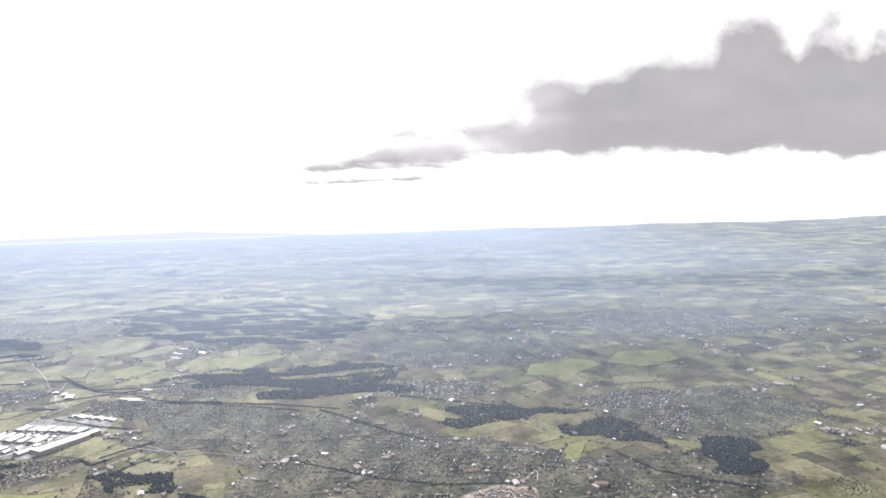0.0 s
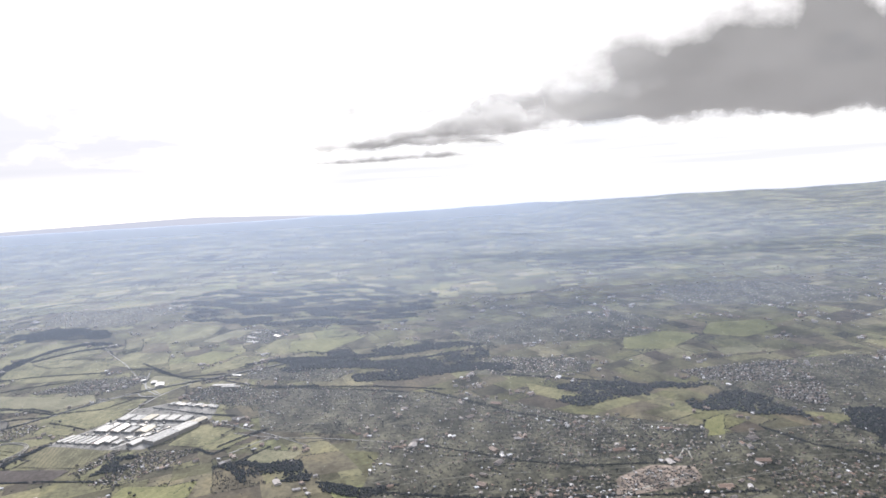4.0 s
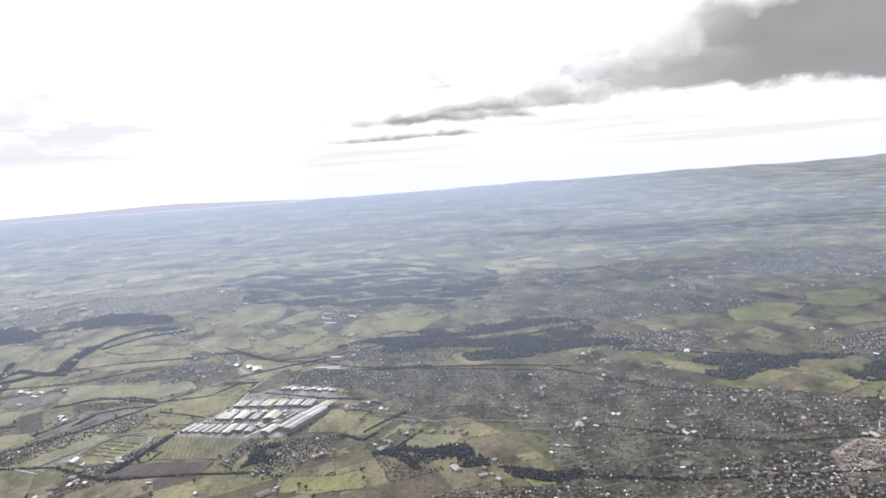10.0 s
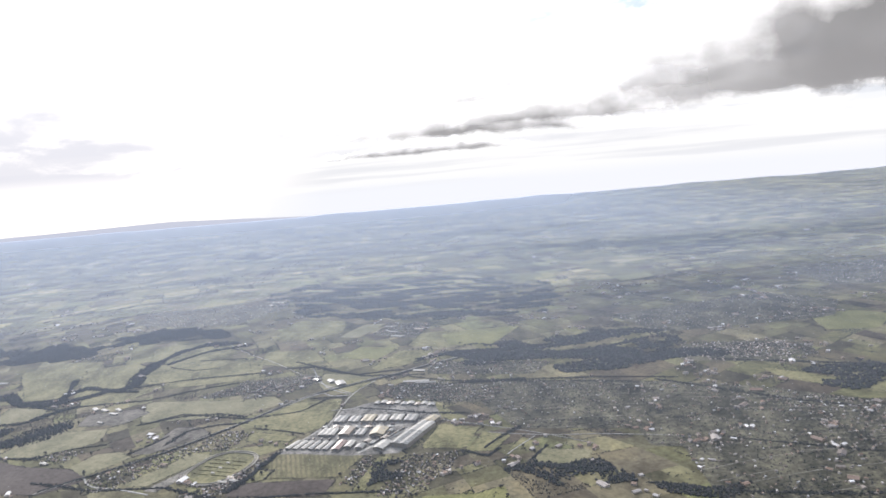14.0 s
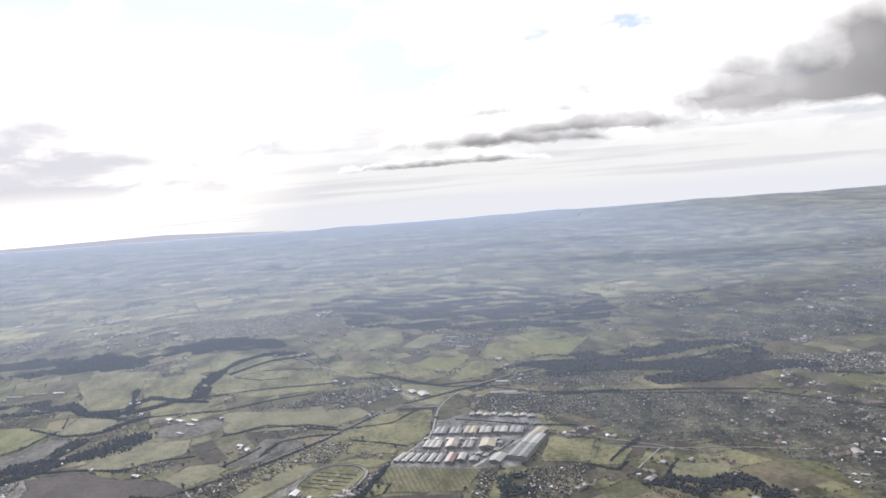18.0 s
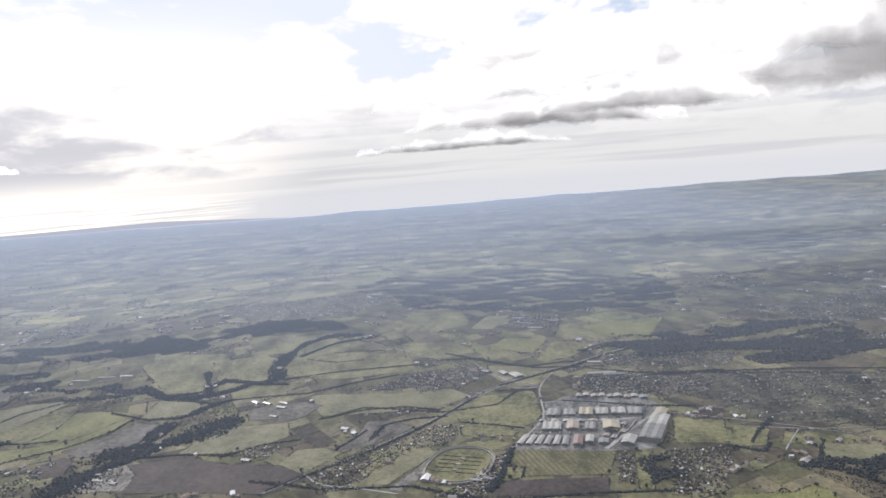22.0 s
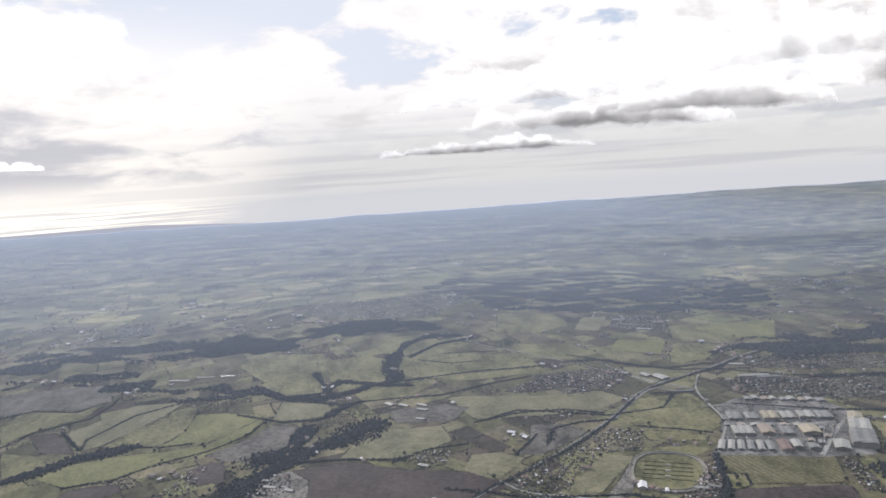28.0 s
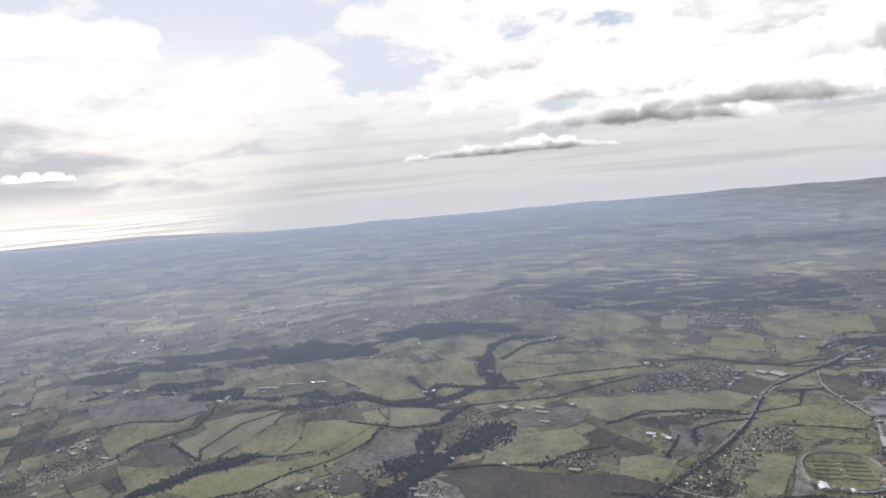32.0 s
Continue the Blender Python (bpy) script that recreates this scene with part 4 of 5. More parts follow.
def gardens(poly, n, rows=None):
    """Trees and shrubs among houses."""
    c = spots(poly, 1, 1)
    p = np.asarray(poly, float)
    lo, hi = p.min(0), p.max(0)
    q = rng.uniform(lo, hi, (n * 4, 2))
    q = q[inside(poly, q[:, 0], q[:, 1])][:n]
    if rows:
        # most grow along the backs of the plots
        cs, sn, lane = rows
        u, w = q[:, 0] * cs + q[:, 1] * sn, -q[:, 0] * sn + q[:, 1] * cs
        w = w + 5 * np.sin(u / 37)
        w = np.where(rng.random(len(w)) < 0.55, (np.floor(w / lane) + 0.5) * lane + rng.normal(0, 1.1, len(w)), w) - 5 * np.sin(u / 37)
        q = np.c_[u * cs - w * sn, u * sn + w * cs]
    r = rng.uniform(0.25, 0.72, len(q))
    v, f = clumps(q[:, 0], q[:, 1], r, r * rng.uniform(1.4, 2.3, len(q)), 1)
    tagged(new("garden_trees", mesh_np("garden_trees", v, f, [M["wood"]])), "dark shrubs and bare trees between houses", "trees", "garden trees", "stuff")


HOUSES += [house(k) for k in range(10)]

# villages and towns
settlement("near", 75, [(-608, 586), (-522, 660), (-500, 651), (-514, 616), (-542, 620), (-579, 566), (-601, 554)])
settlement("near", 30, [(-474, 603), (-469, 600), (-482, 561), (-495, 534), (-526, 539), (-497, 560)])
settlement("near", 70, [(-363, 575), (-326, 574), (-330, 551), (-359, 508), (-385, 513)])
settlement("near", 16, [(-398, 580), (-388, 578), (-400, 530), (-411, 534)])
settlement("near", 40, [(-1079, 729), (-1039, 765), (-1007, 732), (-1015, 712), (-1045, 690)])
settlement("near", 18, [(-841, 600), (-828, 649), (-818, 657), (-818, 595)])
settlement("near", 15, [(-785, 622), (-756, 629), (-747, 597), (-774, 587)])
settlement("near", 12, [(-509, 550), (-490, 546), (-480, 567), (-492, 574)])
settlement("near", 15, [(-683, 633), (-658, 651), (-642, 650), (-648, 621)])
settlement("far", 520, [(-286, 739), (-188, 713), (-71, 664), (0, 608), (21, 564), (-27, 492), (-81, 502), (-124, 535), (-188, 553), (-187, 587), (-279, 607), (-304, 683)])
settlement("far", 272, [(-63, 633), (45, 590), (100, 557), (72, 502), (24, 517), (-33, 512), (-59, 549)])
settlement("far", 340, [(126, 718), (240, 734), (224, 665), (191, 665), (140, 684)])
settlement("far", 221, [(191, 651), (241, 653), (215, 596), (184, 618)])
settlement("far", 170, [(-65, 818), (50, 775), (38, 731), (-35, 742)])
settlement("far", 76, [(8, 473), (32, 489), (61, 486), (59, 471), (47, 463), (15, 455), (1, 444)])
settlement("far", 153, [(-37, 483), (6, 483), (-1, 431), (58, 447), (45, 405), (-34, 414)])
settlement("far", 153, [(-62, 485), (-4, 461), (16, 420), (-63, 426)])
settlement("far", 153, [(110, 488), (185, 491), (204, 452), (159, 423), (102, 444)])
settlement("far", 102, [(-254, 465), (-166, 467), (-115, 438), (-244, 440)])
settlement("far", 153, [(-546, 800), (-466, 808), (-462, 787), (-501, 765), (-574, 758), (-588, 769)])
settlement("far", 221, [(-377, 763), (-268, 722), (-296, 678), (-338, 689), (-398, 720)])
settlement("town", 800, [(-824, 1168), (-834, 1370), (-761, 1465), (-632, 1437), (-579, 1204), (-643, 1099), (-737, 1111)])
settlement("town", 110, [(-1055, 1572), (-975, 1570), (-920, 1408), (-994, 1382)])
settlement("far", 119, [(-406, 1046), (-340, 1020), (-369, 945), (-425, 982)])
settlement("town", 350, [(254, 1227), (454, 1229), (525, 1080), (474, 998), (238, 1051)])
settlement("far", 85, [(-1142, 1267), (-1110, 1324), (-1036, 1167), (-1084, 1147)])
settlement("far", 68, [(-1367, 1541), (-1170, 1457), (-1133, 1358), (-1295, 1397)])
settlement("far", 102, [(-842, 1436), (-914, 1376), (-964, 1266), (-868, 1228)])
settlement("far", 85, [(-556, 811), (-471, 820), (-473, 769), (-534, 739)])
settlement("far", 272, [(-109, 984), (132, 1036), (193, 957), (136, 871), (-73, 866)])
settlement("town", 150, [(-71, 810), (46, 791), (0, 716), (-93, 748)])
settlement("far", 136, [(-349, 831), (-216, 788), (-244, 750), (-351, 782)])


settlement("far", 480, [(-165, 560), (-40, 520), (120, 545), (235, 560), (255, 480), (130, 425), (-60, 400), (-175, 450)])
settlement("far", 340, [(135, 720), (330, 745), (365, 640), (250, 560), (150, 600)])


# ---- industrial estate ----
SHEET = {"white": painted("white_sheet_roof", (0.180, 0.170, 0.150), 0.65, 0.25, 0.25, 0.25), "cream": painted("cream_roof", (0.190, 0.160, 0.108), 0.65, 0.25, 0.25, 0.25),
         "grey": painted("grey_sheet_roof", (0.105, 0.102, 0.096), 0.65, 0.25, 0.25, 0.25), "red": painted("red_sheet_roof", (0.086, 0.038, 0.027), 0.5, 0.25, 0.5, 0.3),
         "rust": painted("rusty_brown_roof", (0.143, 0.106, 0.073), 0.5, 0.25, 0.5, 0.35), "wall": painted("concrete_panel_wall", (0.130, 0.120, 0.103), 0.7, 0.3), "lamp": painted("rooflight_sheet", (0.225, 0.225, 0.210), 0.25, 0.5), "gate": painted("steel_gate", (0.100, 0.106, 0.109), 0.45)}


def warehouse(x, y, w, l, turn, h=3.2, roof="white", bays=1):
    """A factory hall: walls, one low pitched roof a bay, rooflights, loading doors."""
    h *= 0.75
    e = new("warehouse")
    e.matrix_basis = Matrix.Translation((x, y, float(gz(x, y)))) @ Matrix.Rotation(radians(turn), 4, "Z")
    wall = part("wall", block(w, l, -1.2, h, 0.04), SHEET["wall"], e)
    bw = w / bays
    for i in range(bays):
        bx = -w / 2 + bw * (i + 0.5)
        rf = part("roof", gable(bw, l, h + 0.02, bw * 0.10 + 0.15, 0.06 if bays > 1 else 0.25, 0.18, bx), SHEET[roof], e)
        slope = (bw * 0.10 + 0.15) / (bw / 2)
        for s in (-1, 1):
            for j in range(max(2, int(l / 7))):
                yy = -l / 2 + l * (j + 0.5) / max(2, int(l / 7))
                bm = block(bw * 0.2, 0.9, -0.02, 0.05, 0.01)
                part("rooflight", bm, SHEET["lamp"], rf, m=Matrix.Translation((bx + s * bw * 0.25, yy, h + 0.04 + (bw * 0.10 + 0.15) * 0.5)) @ Matrix.Rotation(s * math.atan(slope), 4, "Y"))
    for j in range(max(1, int(w / 5))):
        part("loading_door", block(1.3, 0.1, 0.0, 1.7, 0.02, -w / 2 + w * (j + 0.5) / max(1, int(w / 5)), -l / 2 - 0.03), SHEET["gate"], wall)
    words = {"white": "white", "cream": "cream", "grey": "grey", "red": "dark red", "rust": "brown"}[roof]
    return tagged(e, f"long factory hall with a {words} sheet-metal roof", "warehouse", "halls of the industrial estate")


tagged(draped("concrete_yard", [(-472, 600), (-450, 632), (-437, 660), (-428, 690), (-402, 706), (-344, 690), (-338, 648), (-372, 580), (-410, 584), (-450, 596)], M["yard"], 0.27, 11), "pale worn concrete yards of an industrial estate", "yard", kind="structure")
for i in range(6):
    warehouse(-426 + i * 12.4, 663 - i * 2.5, (10.4, 9.8, 10.6, 9.6, 10.8, 10.4)[i], (15, 13, 15.5, 14, 13, 14)[i], -14, (2.6, 2.2, 3.0, 2.8, 3.1, 2.5)[i], ("grey", "grey", "cream", "white", "white", "grey")[i], 2)
for i, (w, c) in enumerate(((14, "white"), (9, "rust"), (8, "grey"), (12, "cream"))):
    warehouse((-433, -417.5, -405, -390)[i], (635, 632, 628, 624.5)[i], w, (15, 16, 14, 14.5)[i], -14, (2.4, 3.0, 2.6, 3.4)[i], c, (3, 1, 2, 1)[i])
for i in range(6):
    warehouse(-458.5 + i * 6.0, 614 - i * 1.6, 4.0, 16, -28 + i * 2, 2.0, ("white", "white", "white", "grey", "white", "grey")[i])
for i in range(7):
    warehouse(-438 + i * 9.5, 648.5 - i * 2.2, 4.5 + (i % 3), 4.0 + (i % 2), -14, 1.6, ("grey", "rust", "white")[i % 3])
for i in range(5):
    warehouse(-398 + i * 4.5, 609 + i * 4.5 - (i % 2) * 9, 4.0, 5.0 + (i % 2), -28, 1.8, ("rust", "grey", "cream")[i % 3])
warehouse(-420, 603.5, 6.5, 17, -16, 2.8, "red")
warehouse(-411.5, 604, 5.5, 12, -16, 2.8, "white")
warehouse(-403, 598, 6.5, 8, -16, 2.6, "grey")
warehouse(-346.5, 640.5, 9, 13, -30, 4.0, "cream")
warehouse(-354, 624, 13.5, 21, -29, 4.6, "white", 2)
warehouse(-366, 602, 15, 27, -28, 5.0, "grey", 2)
warehouse(-385, 596, 9, 15, -28, 3.0, "white")
for i in range(9):
    warehouse(-397 + i * 6.3, 700 - i * 2.2 + (i % 2) * 2.5, 4.2 + (i % 3), 6.5, -16 + (i % 3) * 4, 1.9, ("grey", "white", "rust", "white")[i % 4])
for q in ((-441, 773, 9, 14, 20, "white"), (-452, 783, 6, 10, 25, "white"), (-468, 792, 6, 8, 40, "grey"), (-362, 757, 5, 26, 82, "white"), (-352, 750, 4, 20, 82, "grey")):
    warehouse(*q[:5], 2.4, q[5])

# sheds and greenhouses in the countryside
warehouse(-917, 896, 3.0, 22.1, 78, 1.3, "white")
warehouse(-889, 897, 2.6, 18.7, 80, 1.3, "white")
warehouse(-862, 892, 4.0, 11.9, 76, 1.3, "white")
warehouse(-690, 763, 4.2, 9.3, 40, 1.6, "white")
warehouse(-661, 740, 3.0, 10.2, 60, 1.6, "white")
warehouse(-1397, 2438, 9.6, 28.9, 60, 1.6, "white")
warehouse(-1289, 2365, 8.4, 37.4, 70, 1.6, "white")
warehouse(-967, 2089, 7.2, 34.0, 80, 1.6, "white")
warehouse(-953, 871, 2.4, 7.6, 0, 1.6, "white")
warehouse(-870, 892, 3.0, 8.5, 30, 1.6, "grey")
warehouse(-398, 989, 5.4, 17.0, 60, 1.6, "grey")
warehouse(-390, 962, 4.8, 18.7, 70, 1.6, "white")
warehouse(-362, 992, 4.8, 13.6, 60, 1.6, "rust")
warehouse(-402, 1022, 4.8, 15.3, 80, 1.6, "white")
warehouse(-603, 1240, 6.0, 17.0, 60, 1.6, "white")
warehouse(-613, 1219, 4.8, 13.6, 30, 1.6, "white")
warehouse(-1052, 762, 2.4, 8.5, 50, 1.6, "white")
warehouse(-1015, 737, 2.4, 10.2, 60, 1.6, "white")
warehouse(-1054, 782, 2.4, 7.6, 40, 1.6, "white")
warehouse(-663, 621, 3.0, 7.6, 60, 1.6, "white")
warehouse(-359, 796, 5.4, 12.8, 70, 1.6, "white")
warehouse(-490, 556, 2.4, 7.6, 60, 1.6, "grey")
warehouse(-677, 756, 3.6, 10.2, 50, 1.6, "white")
warehouse(-661, 752, 3.0, 10.2, 50, 1.6, "white")
warehouse(-663, 717, 2.4, 7.6, 60, 1.6, "white")
warehouse(-494, 563, 2.2, 6.5, 66, 1.4, "rust")
warehouse(-498, 556, 2.2, 8.0, 66, 1.4, "white")
warehouse(-768, 618, 2.0, 6.0, 80, 1.2, "white")
warehouse(-750, 598, 2.6, 7.0, 60, 1.4, "grey")
warehouse(-764, 606, 2.2, 9.0, 70, 1.4, "white")


# ---- racecourse ----
def ring(name, cx, cy, a, b, turn, r0, r1, mat, lift, n=96, p=2.6):
    """A rounded-rectangle ring between two sizes."""
    t = np.linspace(0, 2 * np.pi, n, endpoint=False)
    ux, uy = np.sign(np.cos(t)) * np.abs(np.cos(t)) ** (2 / p), np.sign(np.sin(t)) * np.abs(np.sin(t)) ** (2 / p)
    out = []
    for r in (r0, r1):
        x, y = (a + r) * ux, (b + r) * uy
        X, Y = cx + x * math.cos(turn) - y * math.sin(turn), cy + x * math.sin(turn) + y * math.cos(turn)
        out.append(np.c_[X, Y, gz(X, Y) + lift])
    i = np.arange(n)
    f = np.stack([i, i + n, (i + 1) % n + n, (i + 1) % n], 1)
    return new(name, mesh_np(name, np.concatenate(out), f, [mat])), out[0][:, :2]


def racecourse(cx, cy, a, b, turn):
    e = new("racecourse")
    e.location = (0, 0, 0)
    tr, _ = ring("sand_track", cx, cy, a, b, turn, -2.4, 0, M["sand"], 0.42)
    tr.parent = e
    infield = draped("infield", [tuple(q) for q in ring_points(cx, cy, a - 2.4, b - 2.4, turn)], M["green"], 0.40, 11)
    infield.parent = e
    for r, nm in ((-2.5, "inner_rail"), (0.15, "outer_rail")):
        pts = ring_points(cx, cy, a + r, b + r, turn)
        rail = fence_line(nm, np.vstack([pts, pts[:1]]), 0.42, 1.15)
        rail.parent = e
    # rows of hedged paddocks in the middle
    for j in range(5):
        for i in range(2):
            x, y = (-a * 0.36 + i * a * 0.72), -b * 0.42 + j * b * 0.21
            X, Y = cx + x * math.cos(turn) - y * math.sin(turn), cy + x * math.sin(turn) + y * math.cos(turn)
            hb = hedge_box(a * 0.56, 0.55)
            part("paddock_hedge", hb, M["orchard"], e, m=Matrix.Translation((X, Y, float(gz(X, Y)) + 0.3)) @ Matrix.Rotation(turn, 4, "Z"))
    for j in range(3):
        x, y = 0, -b * 0.3 + j * b * 0.3
        X, Y = cx + x * math.cos(turn) - y * math.sin(turn), cy + x * math.sin(turn) + y * math.cos(turn)
        part("jump", block(3.2, 1.2, 0.2, 1.0, 0.1), SHEET["white"], e, m=Matrix.Translation((X, Y, float(gz(X, Y)))) @ Matrix.Rotation(turn, 4, "Z"))
    return tagged(e, "oval sand racecourse round a green infield with hedged paddocks", "racecourse")


def ring_points(cx, cy, a, b, turn, n=72, p=2.6):
    t = np.linspace(0, 2 * np.pi, n, endpoint=False)
    x, y = a * np.sign(np.cos(t)) * np.abs(np.cos(t)) ** (2 / p), b * np.sign(np.sin(t)) * np.abs(np.sin(t)) ** (2 / p)
    return np.c_[cx + x * math.cos(turn) - y * math.sin(turn), cy + x * math.sin(turn) + y * math.cos(turn)]


def fence_line(name, p, z0, z1):
    n = len(p)
    z = gz(p[:, 0], p[:, 1])
    w = 0.09
    c = p.mean(0)
    d = (p - c) / np.linalg.norm(p - c, axis=1, keepdims=True) * w
    v = np.concatenate([np.c_[p - d, z + z0], np.c_[p - d, z + z1], np.c_[p + d, z + z1], np.c_[p + d, z + z0]])
    i = np.arange(n - 1)
    f = np.concatenate([np.stack([i + k * n, i + ((k + 1) % 4) * n, i + ((k + 1) % 4) * n + 1, i + k * n + 1], 1) for k in range(4)])
    return new(name, mesh_np(name, v, f, [SHEET["white"]]))


def hedge_box(length, width):
    bm = block(length, width, 0, 0.5)
    bmesh.ops.subdivide_edges(bm, edges=bm.edges[:], cuts=3, use_grid_fill=True)
    for v in bm.verts:
        v.co += Vector(noise.noise_vector(v.co * 1.7)) * 0.22
    return bm


# ---- clouds and far haze ----
def cumulus_material():
    """Heaped cloud that lets the sun through; its white lit heads and grey shaded base are painted into the colour;
    crisp knobs above, wisps below.
    """
    m = bpy.data.materials.new("cumulus_vapour")
    m.use_nodes = True
    nt = m.node_tree
    nt.nodes.clear()
    L = nt.links.new
    out, mx, both = nt.nodes.new("ShaderNodeOutputMaterial"), nt.nodes.new("ShaderNodeMixShader"), nt.nodes.new("ShaderNodeMixShader")
    tr, df, tl = nt.nodes.new("ShaderNodeBsdfTransparent"), nt.nodes.new("ShaderNodeBsdfDiffuse"), nt.nodes.new("ShaderNodeBsdfTranslucent")
    both.inputs[0].default_value = 0.72
    L(df.outputs[0], both.inputs[1])
    L(tl.outputs[0], both.inputs[2])

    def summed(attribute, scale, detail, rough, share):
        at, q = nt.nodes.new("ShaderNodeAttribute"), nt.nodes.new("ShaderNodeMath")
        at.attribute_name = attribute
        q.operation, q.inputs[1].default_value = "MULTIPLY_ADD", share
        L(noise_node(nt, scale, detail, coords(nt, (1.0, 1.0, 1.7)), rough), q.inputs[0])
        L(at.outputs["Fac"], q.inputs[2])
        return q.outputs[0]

    shade_ramp = ramp_node(nt, [(0.0, (0.92, 0.92, 0.92)), (0.35, (0.74, 0.74, 0.74)), (0.65, (0.37, 0.368, 0.366)), (1.0, (0.125, 0.124, 0.125))])
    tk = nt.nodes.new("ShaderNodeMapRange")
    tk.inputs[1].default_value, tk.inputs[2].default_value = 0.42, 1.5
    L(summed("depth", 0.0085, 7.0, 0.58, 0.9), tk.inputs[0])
    L(tk.outputs[0], shade_ramp.inputs[0])
    L(shade_ramp.outputs[0], tl.inputs[0])
    L(shade_ramp.outputs[0], df.inputs[0])
    r = nt.nodes.new("ShaderNodeMapRange")
    r.interpolation_type = "SMOOTHSTEP"
    r.inputs[1].default_value, r.inputs[2].default_value, r.inputs[4].default_value = 0.64, 1.12, 1.0
    L(summed("cover", 0.011, 9.0, 0.62, 1.3), r.inputs[0])
    whole, part_of = nt.nodes.new("ShaderNodeAttribute"), nt.nodes.new("ShaderNodeMath")
    whole.attribute_name, part_of.operation = "solid", "MULTIPLY"
    L(r.outputs[0], part_of.inputs[0])
    L(whole.outputs["Fac"], part_of.inputs[1])
    L(part_of.outputs[0], mx.inputs[0])
    L(tr.outputs[0], mx.inputs[1])
    L(both.outputs[0], mx.inputs[2])
    L(mx.outputs[0], out.inputs[0])
    return m


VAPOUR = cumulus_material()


def cumulus(label, cx, cy, z0, wide, tall, turn, dark, seed, shape, solid=0.95):
    """A heaped cloud with a level base: a bulging torn veil of vapour. dark: how much shade is painted into its base;
    shape: its height along its length; solid: how little light it lets through.
    """
    nu, nv, base = 121, 41, 0.10
    U, W = np.meshgrid(np.linspace(-1, 1, nu), np.linspace(0, 1, nv))
    i = (np.arange(nv - 1)[:, None] * nu + np.arange(nu - 1)).ravel()
    rr = np.random.default_rng(int(seed * 10))
    # rounded heads along the crest
    crest = np.zeros(nu)
    for at in np.linspace(-1, 1, max(5, int(wide / 70))):
        r = rr.uniform(0.10, 0.20) * 700 / max(wide, 500)
        c = at + rr.normal(0, 0.03)
        h = np.interp(c, *zip(*shape)) * rr.uniform(0.78, 1.05)
        crest = np.maximum(crest, (h - 0.12) + 0.12 * np.sqrt(np.clip(1 - ((U[0] - c) / r) ** 2, 0, 1)) - 3 * np.clip(np.abs(U[0] - c) - r, 0, 1))
    crest = np.minimum(crest, 0.97)[None] * np.clip((1 - np.abs(U)) / 0.12, 0, 1) ** 0.4
    n1 = np.array([noise.fractal(Vector((u * wide / 300 + seed, w * tall / 90, seed)), 1.0, 2.0, 5) for u, w in zip(U.ravel(), W.ravel())]).reshape(U.shape)
    above = (crest - W) * tall / min(75, 0.55 * tall)
    below = (W - base * (1 + 0.5 * n1)) * tall / min(34, 0.22 * tall)
    side = (1 - np.abs(U)) * wide / 260
    cover = np.clip(np.minimum(np.minimum(above, below), side), -0.8, 0.8) + 0.22 * n1
    thin = 1 - 0.4 * np.clip((np.abs(U) - 0.45) / 0.45, 0, 1)
    # painted shade: grey towards the base, white at the heads and top rim
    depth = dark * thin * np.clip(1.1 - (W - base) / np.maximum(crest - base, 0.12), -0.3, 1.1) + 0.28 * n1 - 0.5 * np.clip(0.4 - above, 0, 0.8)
    x, y = U * wide / 2, 0.06 * U * U * wide - 6 * n1
    X, Y = cx + x * math.cos(turn) - y * math.sin(turn), cy + x * math.sin(turn) + y * math.cos(turn)
    v, f = np.stack([X, Y, z0 + (W - base) * tall], -1).reshape(-1, 3), np.stack([i, i + 1, i + nu + 1, i + nu], 1)
    me = mesh_np("cloud", v, f, [VAPOUR], smooth=True)
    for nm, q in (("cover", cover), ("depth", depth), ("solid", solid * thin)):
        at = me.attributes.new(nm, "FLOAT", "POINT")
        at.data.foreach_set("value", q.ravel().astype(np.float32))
    return tagged(new("cloud", me), label, "cloud", "clouds", "stuff")


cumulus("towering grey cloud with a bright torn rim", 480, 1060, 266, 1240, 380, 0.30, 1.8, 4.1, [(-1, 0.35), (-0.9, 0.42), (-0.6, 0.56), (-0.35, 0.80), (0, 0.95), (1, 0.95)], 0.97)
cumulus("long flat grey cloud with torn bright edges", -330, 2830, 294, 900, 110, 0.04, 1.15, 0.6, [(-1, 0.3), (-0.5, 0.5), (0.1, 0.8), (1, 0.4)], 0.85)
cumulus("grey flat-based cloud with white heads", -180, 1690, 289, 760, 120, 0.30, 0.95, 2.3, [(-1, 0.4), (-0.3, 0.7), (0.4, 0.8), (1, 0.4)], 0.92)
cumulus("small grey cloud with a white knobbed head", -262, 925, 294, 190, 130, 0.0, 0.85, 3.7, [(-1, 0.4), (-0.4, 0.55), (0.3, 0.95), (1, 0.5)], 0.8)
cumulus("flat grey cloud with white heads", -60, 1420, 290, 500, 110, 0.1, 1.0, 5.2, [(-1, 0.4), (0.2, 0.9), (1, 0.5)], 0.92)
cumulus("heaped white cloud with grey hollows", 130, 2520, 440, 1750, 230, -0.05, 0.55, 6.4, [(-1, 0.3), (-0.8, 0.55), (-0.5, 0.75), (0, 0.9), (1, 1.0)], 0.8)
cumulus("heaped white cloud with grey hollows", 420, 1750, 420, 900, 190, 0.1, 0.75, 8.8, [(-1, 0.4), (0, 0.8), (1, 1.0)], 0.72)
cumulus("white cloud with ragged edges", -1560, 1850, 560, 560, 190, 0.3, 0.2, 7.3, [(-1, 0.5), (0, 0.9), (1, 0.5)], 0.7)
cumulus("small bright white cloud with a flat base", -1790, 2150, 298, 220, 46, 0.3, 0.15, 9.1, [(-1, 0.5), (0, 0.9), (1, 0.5)])


